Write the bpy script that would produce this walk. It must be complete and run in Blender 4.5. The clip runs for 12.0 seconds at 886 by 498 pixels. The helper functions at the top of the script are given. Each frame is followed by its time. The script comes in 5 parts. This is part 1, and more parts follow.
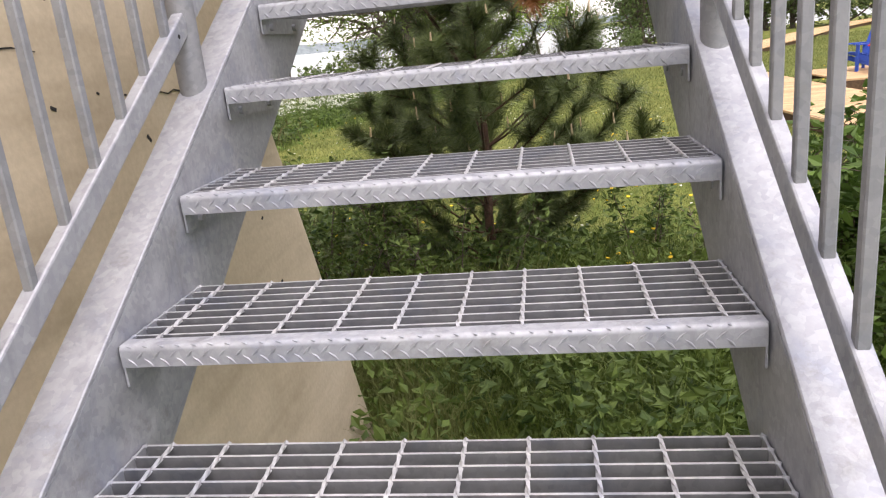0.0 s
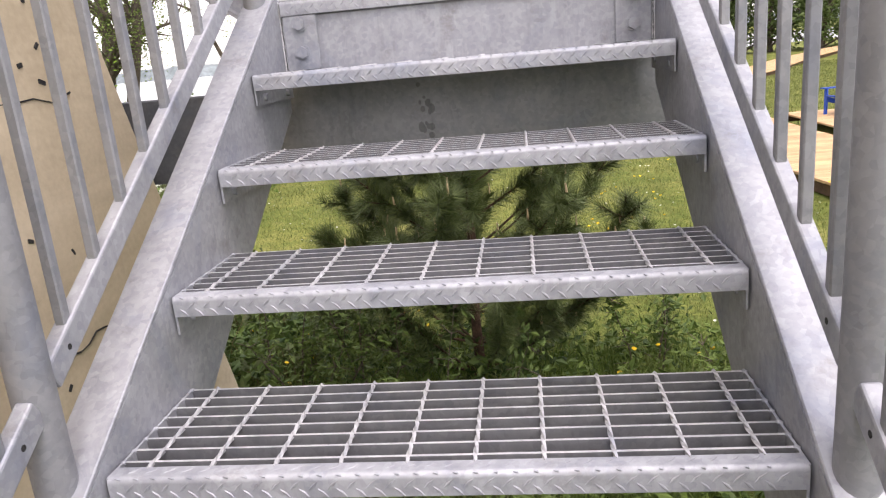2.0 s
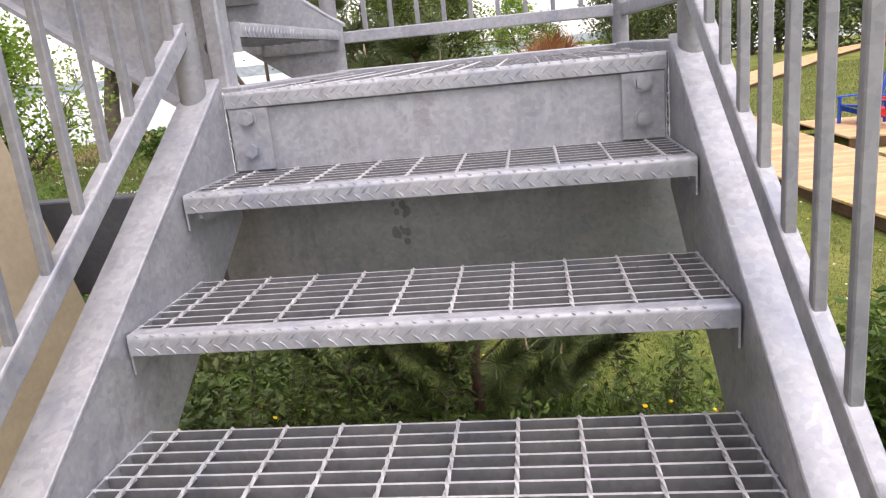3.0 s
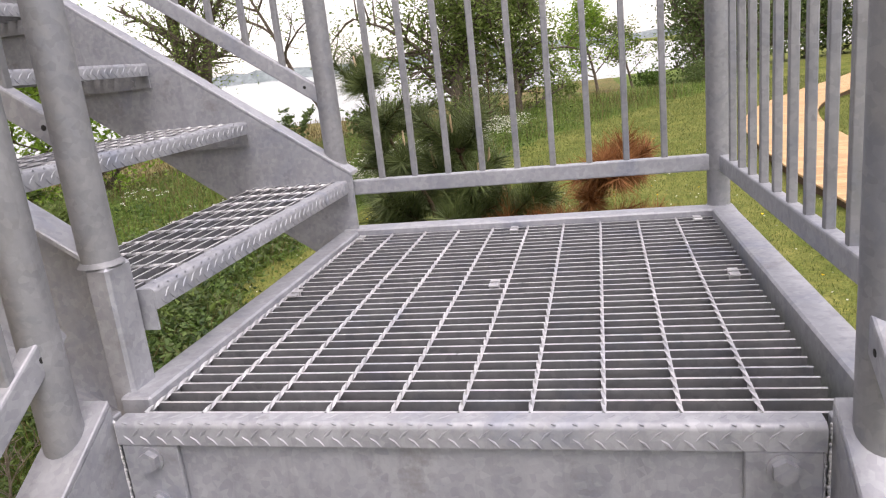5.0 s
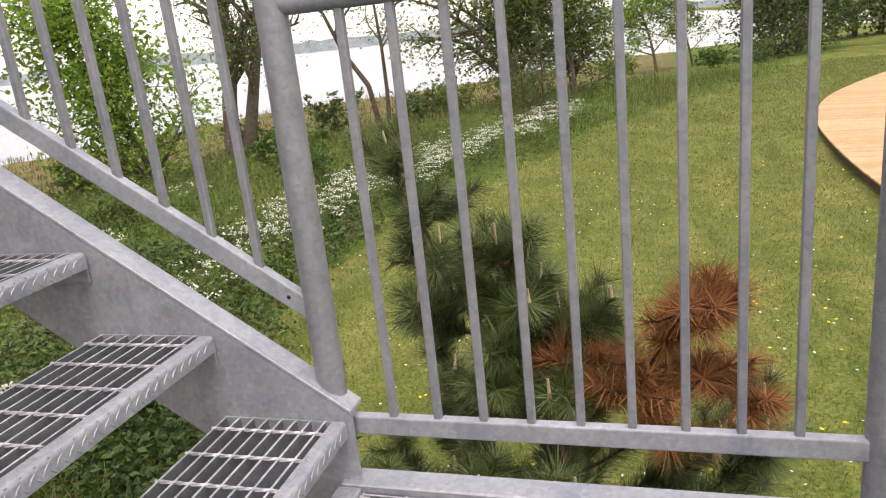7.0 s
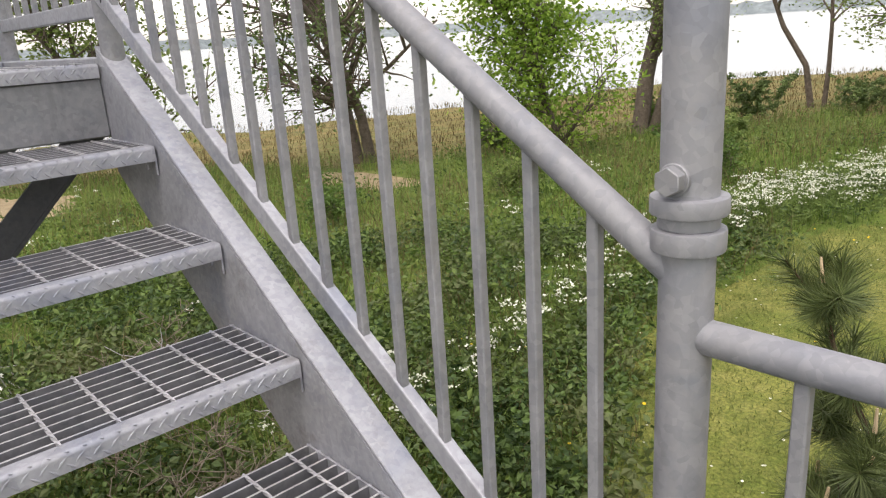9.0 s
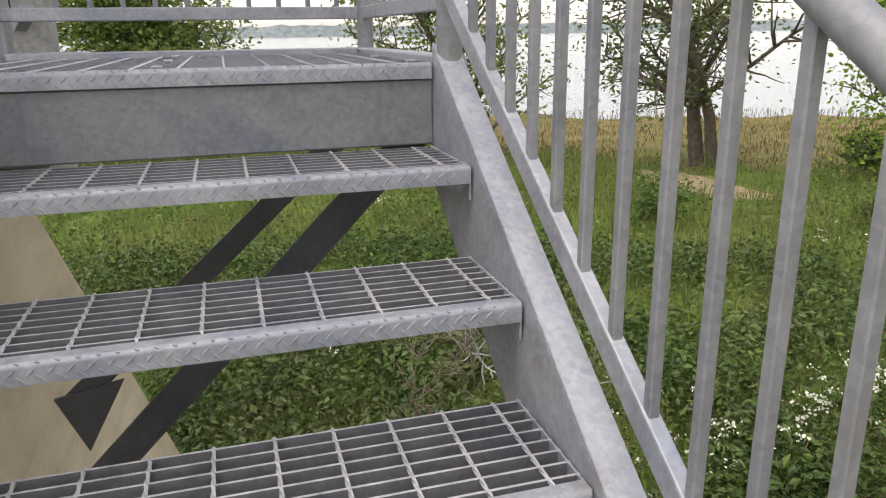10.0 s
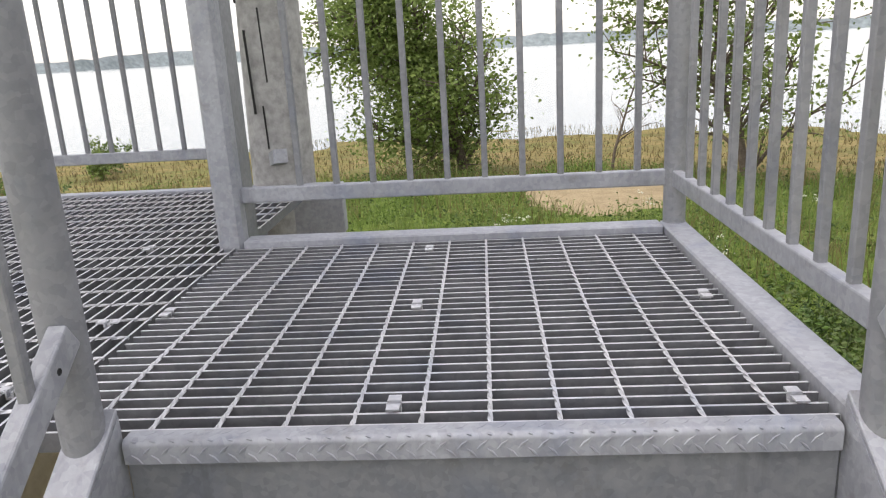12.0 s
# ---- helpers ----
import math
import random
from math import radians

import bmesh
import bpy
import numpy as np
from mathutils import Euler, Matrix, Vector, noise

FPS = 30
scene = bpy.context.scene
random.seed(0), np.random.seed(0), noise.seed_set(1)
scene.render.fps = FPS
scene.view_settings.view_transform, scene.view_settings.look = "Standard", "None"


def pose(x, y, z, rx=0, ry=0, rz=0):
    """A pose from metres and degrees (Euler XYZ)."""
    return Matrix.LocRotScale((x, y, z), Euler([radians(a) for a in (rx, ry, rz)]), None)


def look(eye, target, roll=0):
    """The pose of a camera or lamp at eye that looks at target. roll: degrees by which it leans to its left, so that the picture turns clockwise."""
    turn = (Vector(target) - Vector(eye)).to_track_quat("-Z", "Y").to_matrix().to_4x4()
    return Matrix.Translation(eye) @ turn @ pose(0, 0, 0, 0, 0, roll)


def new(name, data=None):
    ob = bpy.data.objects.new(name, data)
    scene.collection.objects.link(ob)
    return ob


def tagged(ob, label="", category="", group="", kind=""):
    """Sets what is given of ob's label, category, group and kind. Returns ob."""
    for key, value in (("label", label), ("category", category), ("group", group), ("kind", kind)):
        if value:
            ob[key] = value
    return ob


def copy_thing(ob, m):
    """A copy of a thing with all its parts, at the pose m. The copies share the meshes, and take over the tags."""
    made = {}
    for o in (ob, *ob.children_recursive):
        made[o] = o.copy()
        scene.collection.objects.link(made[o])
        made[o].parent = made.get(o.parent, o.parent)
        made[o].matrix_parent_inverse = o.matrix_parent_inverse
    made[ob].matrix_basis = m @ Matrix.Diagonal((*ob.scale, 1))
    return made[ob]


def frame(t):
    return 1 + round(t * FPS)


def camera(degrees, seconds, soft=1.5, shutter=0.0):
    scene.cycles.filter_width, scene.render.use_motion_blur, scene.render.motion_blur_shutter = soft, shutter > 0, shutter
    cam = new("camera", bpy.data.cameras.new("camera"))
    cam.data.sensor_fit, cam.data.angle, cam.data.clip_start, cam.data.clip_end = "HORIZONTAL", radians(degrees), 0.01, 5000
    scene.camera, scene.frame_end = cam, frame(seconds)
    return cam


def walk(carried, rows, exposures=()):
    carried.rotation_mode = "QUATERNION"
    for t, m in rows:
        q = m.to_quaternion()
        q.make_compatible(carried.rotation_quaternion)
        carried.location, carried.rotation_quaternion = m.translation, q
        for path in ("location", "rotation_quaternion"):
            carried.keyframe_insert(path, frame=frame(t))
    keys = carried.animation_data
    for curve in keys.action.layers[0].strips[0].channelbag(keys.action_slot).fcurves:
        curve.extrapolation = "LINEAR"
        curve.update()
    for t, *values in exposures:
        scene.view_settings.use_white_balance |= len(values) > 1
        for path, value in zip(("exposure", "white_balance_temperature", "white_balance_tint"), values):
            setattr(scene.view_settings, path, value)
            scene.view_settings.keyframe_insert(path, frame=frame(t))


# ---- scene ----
cam = camera(62.6, 12.0, soft=1.2)
PATH = [
    (0, look((0.201, -2.737, -0.681), (-0.092, -0.838, -1.234), -5.6)),
    (0.5, look((0.214, -2.571, -0.576), (-0.078, -0.676, -1.145), -6.2)),
    (1, look((0.22, -2.422, -0.381), (-0.071, -0.524, -0.943), -5.8)),
    (1.5, look((0.196, -2.243, -0.285), (-0.039, -0.331, -0.824), -5.2)),
    (2, look((0.147, -2.051, -0.17), (-0.091, -0.134, -0.69), -5.1)),
    (2.5, look((0.129, -1.869, -0.031), (-0.122, 0.05, -0.536), -5.3)),
    (3, look((0.202, -1.661, 0.039), (-0.058, 0.255, -0.476), -5.7)),
    (3.5, look((0.21, -1.476, 0.162), (-0.044, 0.443, -0.34), -5.3)),
    (3.7, look((0.189, -1.395, 0.192), (-0.071, 0.524, -0.308), -5.4)),
    (5.3, look((0.252, -0.781, 0.572), (-0.202, 1.101, 0.071), -6.3)),
    (5.5, look((0.227, -0.721, 0.634), (-0.216, 1.17, 0.156), -6.2)),
    (6, look((0.259, -0.515, 0.769), (-0.227, 1.352, 0.242), -6.9)),
    (6.5, look((0.221, -0.326, 0.889), (-0.27, 1.531, 0.331), -7.0)),
    (6.7, look((0.198, -0.247, 0.899), (-0.316, 1.605, 0.344), -6.9)),
    (8.3, look((0.03, 0.325, 1.295), (-1.041, 1.872, 0.617), -4.9)),
    (8.5, look((-0.008, 0.374, 1.303), (-1.202, 1.842, 0.654), -5.7)),
    (9, look((-0.135, 0.473, 1.388), (-1.564, 1.749, 0.813), -3.7)),
    (9.5, look((-0.28, 0.545, 1.433), (-1.903, 1.562, 0.857), -2.9)),
    (10, look((-0.508, 0.677, 1.429), (-2.348, 1.211, 0.857), -0.8)),
    (10.5, look((-0.77, 0.722, 1.486), (-2.668, 0.989, 0.915), -3.2)),
    (11, look((-0.938, 0.707, 1.658), (-2.854, 0.87, 1.108), -4.6)),
    (11.5, look((-1.155, 0.714, 1.756), (-3.078, 0.721, 1.206), -4.1)),
    (12, look((-1.323, 0.686, 1.876), (-3.247, 0.561, 1.342), -3.2)),
]
walk(cam, PATH, [(0, 1.24, 6850, 20), (1.5, 1.27, 6850, 21), (2.5, 1.24, 6850, 21), (3.6, 1.15, 6850, 21), (5.4, 1.0, 7000, 21), (6.5, 0.96, 7050, 20), (8.5, 0.99, 7050, 17), (9.5, 1.0, 7000, 16), (10, 0.86, 7000, 15), (10.5, 0.97, 6900, 15), (11, 1.08, 6850, 15), (12, 1.06, 6850, 15)])

# ---- world and light: bright overcast day ----
world = bpy.data.worlds.new("overcast_sky")
scene.world = world
world.use_nodes = True
wn, wl = world.node_tree.nodes, world.node_tree.links
wn.clear()
w_out = wn.new("ShaderNodeOutputWorld")
w_bg = wn.new("ShaderNodeBackground")
w_sky = wn.new("ShaderNodeTexSky")
w_hsv = wn.new("ShaderNodeHueSaturation")
w_sky.sky_type = "NISHITA"
w_sky.sun_disc = False
w_sky.sun_elevation = radians(64)
w_sky.sun_rotation = radians(153)
w_sky.air_density, w_sky.dust_density, w_sky.ozone_density = 1.0, 1.0, 1.0
w_hsv.inputs["Saturation"].default_value = 0.22
w_bg.inputs["Strength"].default_value = 0.14
wl.new(w_sky.outputs[0], w_hsv.inputs["Color"])
# an overcast sky is brighter overhead than along the horizon
w_geo = wn.new("ShaderNodeTexCoord")
w_sep = wn.new("ShaderNodeSeparateXYZ")
w_ramp = wn.new("ShaderNodeMapRange")
w_mul = wn.new("ShaderNodeVectorMath")
w_mul.operation = "SCALE"
wl.new(w_geo.outputs["Generated"], w_sep.inputs[0])
wl.new(w_sep.outputs["Z"], w_ramp.inputs["Value"])
for k, v in (("From Min", 0.1), ("From Max", 1.0), ("To Min", 1.05), ("To Max", 1.9)):
    w_ramp.inputs[k].default_value = v
wl.new(w_hsv.outputs[0], w_mul.inputs[0])
wl.new(w_ramp.outputs[0], w_mul.inputs["Scale"])
wl.new(w_mul.outputs[0], w_bg.inputs["Color"])
wl.new(w_bg.outputs[0], w_out.inputs["Surface"])

sun_data = bpy.data.lights.new("sun", "SUN")
sun_data.energy, sun_data.angle, sun_data.color = 1.0, radians(40), (1.0, 0.97, 0.92)
sun = new("sun", sun_data)
sun.matrix_world = look((4.4, -8.6, 20), (0, 0, 0))


# ---- materials ----
def material(name):
    m = bpy.data.materials.new(name)
    m.use_nodes = True
    n, l = m.node_tree.nodes, m.node_tree.links
    return m, n, l, n["Principled BSDF"]


def noise_tex(n, l, scale, detail=4.0, coord=None, rough=0.55, dist=0.0):
    t = n.new("ShaderNodeTexNoise")
    t.inputs["Scale"].default_value = scale
    t.inputs["Detail"].default_value = detail
    t.inputs["Roughness"].default_value = rough
    t.inputs["Distortion"].default_value = dist
    if coord is not None:
        l.new(coord, t.inputs["Vector"])
    return t


def ramp(n, l, src, stops):
    r = n.new("ShaderNodeValToRGB")
    e = r.color_ramp.elements
    while len(e) < len(stops):
        e.new(0.5)
    for el, (p, c) in zip(e, stops):
        el.position, el.color = p, (*c, 1)
    l.new(src, r.inputs["Fac"])
    return r


def mix(n, l, fac, a, b, mode="MIX"):
    m = n.new("ShaderNodeMix")
    m.data_type, m.blend_type = "RGBA", mode
    for sock, v in ((m.inputs[0], fac), (m.inputs[6], a), (m.inputs[7], b)):
        if hasattr(v, "links"):
            l.new(v, sock)
        elif isinstance(v, tuple):
            sock.default_value = (*v, 1)
        else:
            sock.default_value = v
    return m.outputs[2]


def bump(n, l, b, height, strength, distance):
    bp = n.new("ShaderNodeBump")
    bp.inputs["Strength"].default_value, bp.inputs["Distance"].default_value = strength, distance
    l.new(height, bp.inputs["Height"])
    l.new(bp.outputs[0], b.inputs["Normal"])


def world_pos(n):
    return n.new("ShaderNodeNewGeometry").outputs["Position"]


def math_node(n, l, op, a, v):
    k = n.new("ShaderNodeMath")
    k.operation = op
    l.new(a, k.inputs[0])
    if hasattr(v, "links"):
        l.new(v, k.inputs[1])
    else:
        k.inputs[1].default_value = v
    return k.outputs[0]


def galvanised(name, tone, rough, metal, stain):
    """Weathered zinc: cloudy blue-grey patches, pale bloom, fine spangle, dirty stains, thin scratches."""
    m, n, l, b = material(name)
    p = world_pos(n)
    big = noise_tex(n, l, 4.5, 6.0, p, 0.62, 0.8)
    mid = noise_tex(n, l, 24.0, 5.0, p, 0.65, 0.5)
    fine = noise_tex(n, l, 110.0, 3.0, p, 0.6)
    vor = n.new("ShaderNodeTexVoronoi")
    vor.inputs["Scale"].default_value = 95.0
    l.new(p, vor.inputs["Vector"])
    c1 = ramp(n, l, big.outputs["Fac"], [(0.30, (tone[0] * 0.76, tone[1] * 0.80, tone[2] * 0.88)), (0.47, tuple(v * 0.95 for v in tone)), (0.55, tone), (0.68, tuple(min(1, v * 1.08) for v in tone))]).outputs["Color"]
    c2 = ramp(n, l, mid.outputs["Fac"], [(0.30, (0.84, 0.85, 0.87)), (0.5, (1, 1, 1)), (0.72, (1.12, 1.12, 1.11))]).outputs["Color"]
    c = mix(n, l, 1.0, c1, c2, "MULTIPLY")
    c3 = ramp(n, l, vor.outputs["Color"], [(0.0, (0.86, 0.86, 0.88)), (1.0, (1.1, 1.1, 1.1))]).outputs["Color"]
    c = mix(n, l, 1.0, c, c3, "MULTIPLY")
    mp = n.new("ShaderNodeMapping")
    mp.inputs["Scale"].default_value = (9.0, 9.0, 1.1)
    l.new(p, mp.inputs["Vector"])
    runs = noise_tex(n, l, 2.2, 6.0, mp.outputs[0], 0.7, 0.3)
    rm = ramp(n, l, runs.outputs["Fac"], [(0.55, (0, 0, 0)), (0.75, (1, 1, 1))]).outputs["Color"]
    c = mix(n, l, math_node(n, l, "MULTIPLY", rm, stain * 0.8), c, tuple(v * 0.45 for v in tone))
    spots = noise_tex(n, l, 9.0, 8.0, p, 0.75)
    sm = ramp(n, l, spots.outputs["Fac"], [(0.57, (0, 0, 0)), (0.70, (1, 1, 1))]).outputs["Color"]
    c = mix(n, l, math_node(n, l, "MULTIPLY", sm, stain), c, (0.20, 0.19, 0.175))
    bloom = noise_tex(n, l, 15.0, 7.0, p, 0.8, 1.2)
    bl = ramp(n, l, bloom.outputs["Fac"], [(0.62, (0, 0, 0)), (0.72, (1, 1, 1))]).outputs["Color"]
    c = mix(n, l, math_node(n, l, "MULTIPLY", bl, 0.13), c, (0.66, 0.66, 0.66))
    l.new(c, b.inputs["Base Color"])
    b.inputs["Metallic"].default_value = metal
    r = ramp(n, l, mid.outputs["Fac"], [(0.3, (max(0.1, rough - 0.16),) * 3), (0.7, (rough + 0.14,) * 3)])
    l.new(r.outputs["Color"], b.inputs["Roughness"])
    h = math_node(n, l, "ADD", fine.outputs["Fac"], mid.outputs["Fac"])
    bump(n, l, b, h, 0.17, 0.002)
    return m


def simple_noise_mat(name, stops, scale, rough=0.9, bump_s=0.4, bump_d=0.02, scale2=None, spec=0.3):
    m, n, l, b = material(name)
    p = world_pos(n)
    t = noise_tex(n, l, scale, 6.0, p, 0.65)
    c = ramp(n, l, t.outputs["Fac"], stops).outputs["Color"]
    t2 = noise_tex(n, l, scale2 or scale * 9, 4.0, p, 0.6)
    c2 = ramp(n, l, t2.outputs["Fac"], [(0.25, (0.68, 0.68, 0.68)), (0.75, (1.25, 1.25, 1.25))]).outputs["Color"]
    c = mix(n, l, 1.0, c, c2, "MULTIPLY")
    l.new(c, b.inputs["Base Color"])
    b.inputs["Roughness"].default_value = rough
    b.inputs["Specular IOR Level"].default_value = spec
    bump(n, l, b, t2.outputs["Fac"], bump_s, bump_d)
    return m


def leaf_mat(name, dark, light, rough=0.6, trans=0.25, dry=None, dry_scale=0.3):
    m, n, l, b = material(name)
    g = n.new("ShaderNodeNewGeometry")
    c = ramp(n, l, g.outputs["Random Per Island"], [(0.0, dark), (1.0, light)]).outputs["Color"]
    t = noise_tex(n, l, 1.6, 2.0, g.outputs["Position"])
    v = ramp(n, l, t.outputs["Fac"], [(0.3, (0.75, 0.75, 0.75)), (0.7, (1.2, 1.2, 1.2))]).outputs["Color"]
    c = mix(n, l, 1.0, c, v, "MULTIPLY")
    if dry is not None:
        k = noise_tex(n, l, dry_scale, 6.0, g.outputs["Position"], 0.7, 0.8)
        k = ramp(n, l, k.outputs["Fac"], [(0.46, (0, 0, 0)), (0.62, (0.85, 0.85, 0.85))]).outputs["Color"]
        c = mix(n, l, k, c, dry)
    l.new(c, b.inputs["Base Color"])
    b.inputs["Roughness"].default_value = rough
    b.inputs["Specular IOR Level"].default_value = 0.35
    tr = n.new("ShaderNodeBsdfTranslucent")
    l.new(c, tr.inputs["Color"])
    mx = n.new("ShaderNodeMixShader")
    mx.inputs[0].default_value = trans
    l.new(b.outputs[0], mx.inputs[1])
    l.new(tr.outputs[0], mx.inputs[2])
    l.new(mx.outputs[0], n["Material Output"].inputs["Surface"])
    return m


STEEL = galvanised("galvanised_steel", (0.375, 0.385, 0.41), 0.62, 0.45, 0.5)
STEEL_TUBE = galvanised("galvanised_tube", (0.262, 0.267, 0.28), 0.64, 0.3, 0.35)
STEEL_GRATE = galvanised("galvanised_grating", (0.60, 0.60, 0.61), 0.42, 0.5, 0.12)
# dark zinc for bearing bar sides: shade between the bars put into colour
STEEL_BAR_SHADE = galvanised("shaded_bar_sides", (0.20, 0.203, 0.212), 0.58, 0.48, 0.35)
STEEL_DULL = galvanised("dull_galvanised_plate", (0.26, 0.265, 0.275), 0.58, 0.45, 0.5)
STEEL_DARK = galvanised("dark_steel", (0.10, 0.105, 0.115), 0.6, 0.3, 0.4)
STEEL_STAIN = galvanised("stained_zinc", (0.16, 0.16, 0.165), 0.65, 0.3, 0.6)
RUBBER = simple_noise_mat("black_hole", [(0.3, (0.02, 0.02, 0.02)), (0.7, (0.03, 0.03, 0.03))], 8)


# ---- mesh helpers ----
def box(bm, x0, x1, y0, y1, z0, z1):
    m = Matrix.LocRotScale(((x0 + x1) / 2, (y0 + y1) / 2, (z0 + z1) / 2), None, (abs(x1 - x0), abs(y1 - y0), abs(z1 - z0)))
    return bmesh.ops.create_cube(bm, size=1.0, matrix=m)["verts"]


def bevel_all(bm, w, seg=1):
    bmesh.ops.bevel(bm, geom=bm.edges[:], offset=w, segments=seg, affect="EDGES", profile=0.5, clamp_overlap=True)


def axis_matrix(p, q, up=(0, 0, 1)):
    p, q = Vector(p), Vector(q)
    d = (q - p).normalized()
    u = Vector(up)
    if abs(d.dot(u)) > 0.999:
        u = Vector((0, 1, 0))
    s = d.cross(u).normalized()
    t = s.cross(d)
    m = Matrix((s, d, t)).transposed().to_4x4()
    m.translation = (p + q) / 2
    return m, (q - p).length


def bar(bm, p, q, w, h, up=(0, 0, 1)):
    """A rectangular bar from p to q: w across, h along up."""
    m, length = axis_matrix(p, q, up)
    return bmesh.ops.create_cube(bm, size=1.0, matrix=m @ Matrix.Diagonal((w, length, h, 1)))["verts"]


def tube(bm, p, q, r, seg=16, r2=None):
    m, length = axis_matrix(p, q)
    return bmesh.ops.create_cone(bm, cap_ends=True, segments=seg, radius1=r, radius2=r if r2 is None else r2, depth=length,
                                 matrix=m @ Matrix.Rotation(-math.pi / 2, 4, "X"))["verts"]


def smooth_mesh(me, angle=40):
    me.polygons.foreach_set("use_smooth", [True] * len(me.polygons))
    me.set_sharp_from_angle(angle=radians(angle))
    return me


def part(name, bm, mat, parent, label="", smooth=0, at=None):
    """One mesh object out of a bmesh (or a ready mesh), under a thing or a part."""
    if isinstance(bm, bpy.types.Mesh):
        me = bm
    else:
        me = bpy.data.meshes.new(name)
        bm.normal_update()
        bm.to_mesh(me)
        bm.free()
        for mt in (mat if isinstance(mat, (list, tuple)) else (mat,)):
            me.materials.append(mt)
        if smooth:
            smooth_mesh(me, smooth)
    ob = new(name, me)
    if parent is not None:
        ob.parent = parent
    if at is not None:
        ob.matrix_basis = at
    if label:
        tagged(ob, label)
    return ob


def thing(name, m, label, category, group="", kind=""):
    ob = new(name)
    ob.empty_display_size = 0.1
    ob.matrix_basis = m
    return tagged(ob, label, category, group, kind)


def ready(name, bm, mat, smooth=0):
    me = bpy.data.meshes.new(name)
    bm.normal_update()
    bm.to_mesh(me)
    bm.free()
    me.materials.append(mat)
    if smooth:
        smooth_mesh(me, smooth)
    return me


# ---- the steel stair: measures ----
G1, R1 = 0.288, 0.185         # going and riser of the lower flight
G2, R2 = 0.288, 0.199          # of the upper flight
T1X, T1Z = -0.492, 0.165       # first nosing of the upper flight
Y2 = 0.653                     # middle line of the upper flight
L2X, L2Z = -2.224, 1.359       # nosing of the upper landing
GROUND = -2.5
FLIGHT1 = pose(0, 0, 0)
FLIGHT2 = pose(T1X, Y2, T1Z, 0, 0, 90)


# ---- treads and gratings ----
def mark(bm, at, long_way, out, length=0.024, width=0.0065, height=0.0014):
    """One raised mark of tread plate: a low bar with tapering ends."""
    u, o = Vector(long_way).normalized(), Vector(out)
    w = u.cross(o)
    c = Vector(at)
    base = [c + u * length / 2, c + w * width / 2, c - u * length / 2, c - w * width / 2]
    top = [c + u * length * 0.36 + o * height, c + w * width * 0.2 + o * height, c - u * length * 0.36 + o * height, c - w * width * 0.2 + o * height]
    vb = [bm.verts.new(v - o * 0.0006) for v in base]
    vt = [bm.verts.new(v) for v in top]
    bm.faces.new(vt[::-1])
    for i in range(4):
        j = (i + 1) % 4
        bm.faces.new((vb[j], vb[i], vt[i], vt[j]))


def nosing_mesh(width):
    """An angle of tread plate with a rounded edge: herringbone marks on its front and its top."""
    bm = bmesh.new()
    h = width / 2
    prof = [(0.0, -0.037)]
    prof += [(0.010 - 0.010 * math.cos(radians(a)), -0.010 + 0.010 * math.sin(radians(a))) for a in (0, 18, 36, 54, 72, 90)]
    prof += [(0.032, 0.0), (0.032, -0.005), (0.011, -0.005), (0.0065, -0.0085), (0.005, -0.013), (0.005, -0.037)]
    ends = []
    for x in (-h, h):
        ends.append([bm.verts.new((x, y, z)) for y, z in prof])
    n = len(prof)
    for i in range(n):
        j = (i + 1) % n
        bm.faces.new((ends[0][i], ends[0][j], ends[1][j], ends[1][i]))
    bm.faces.new(ends[0][::-1])
    bm.faces.new(ends[1])
    bmesh.ops.recalc_face_normals(bm, faces=bm.faces[:])
    step = 0.0282
    k = int((width - 0.03) / step)
    for i in range(k):
        x = -h + 0.02 + i * step
        mark(bm, (x, 0, -0.029), (1, 0, -0.95), (0, -1, 0))
        mark(bm, (x + step / 2, 0, -0.0165), (1, 0, 0.95), (0, -1, 0))
        mark(bm, (x, 0.0035, -0.0035), (1, 0.62, -0.62), (0, -0.707, 0.707), 0.021, 0.006, 0.0011)
        mark(bm, (x + step / 2, 0.021, 0), (1, 0.9, 0), (0, 0, 1), 0.022, 0.006, 0.0007)
    me = ready("nosing", bm, STEEL)
    smooth_mesh(me, 25)
    return me


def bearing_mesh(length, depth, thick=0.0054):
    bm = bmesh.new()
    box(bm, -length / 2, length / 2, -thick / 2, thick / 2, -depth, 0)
    me = ready("bearing_bar", bm, STEEL_BAR_SHADE)
    me.materials.append(STEEL_GRATE)      # bright upper edge; the sides carry the gap shade in their colour
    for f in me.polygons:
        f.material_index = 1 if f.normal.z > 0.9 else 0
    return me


def cross_mesh(length):
    """A square rod twisted along its length, pressed into the bearing bars."""
    bm = bmesh.new()
    n = max(4, int(length / 0.017))
    rings = []
    for i in range(n + 1):
        a = i * radians(45)
        y = i / n * length
        rings.append([bm.verts.new((0.0042 * math.cos(a + k * math.pi / 2), y, -0.0028 + 0.0042 * math.sin(a + k * math.pi / 2))) for k in range(4)])
    for r, s in zip(rings, rings[1:]):
        for k in range(4):
            bm.faces.new((r[k], r[(k + 1) % 4], s[(k + 1) % 4], s[k]))
    bm.faces.new(rings[0][::-1])
    bm.faces.new(rings[-1])
    return ready("cross_bar", bm, STEEL_GRATE)


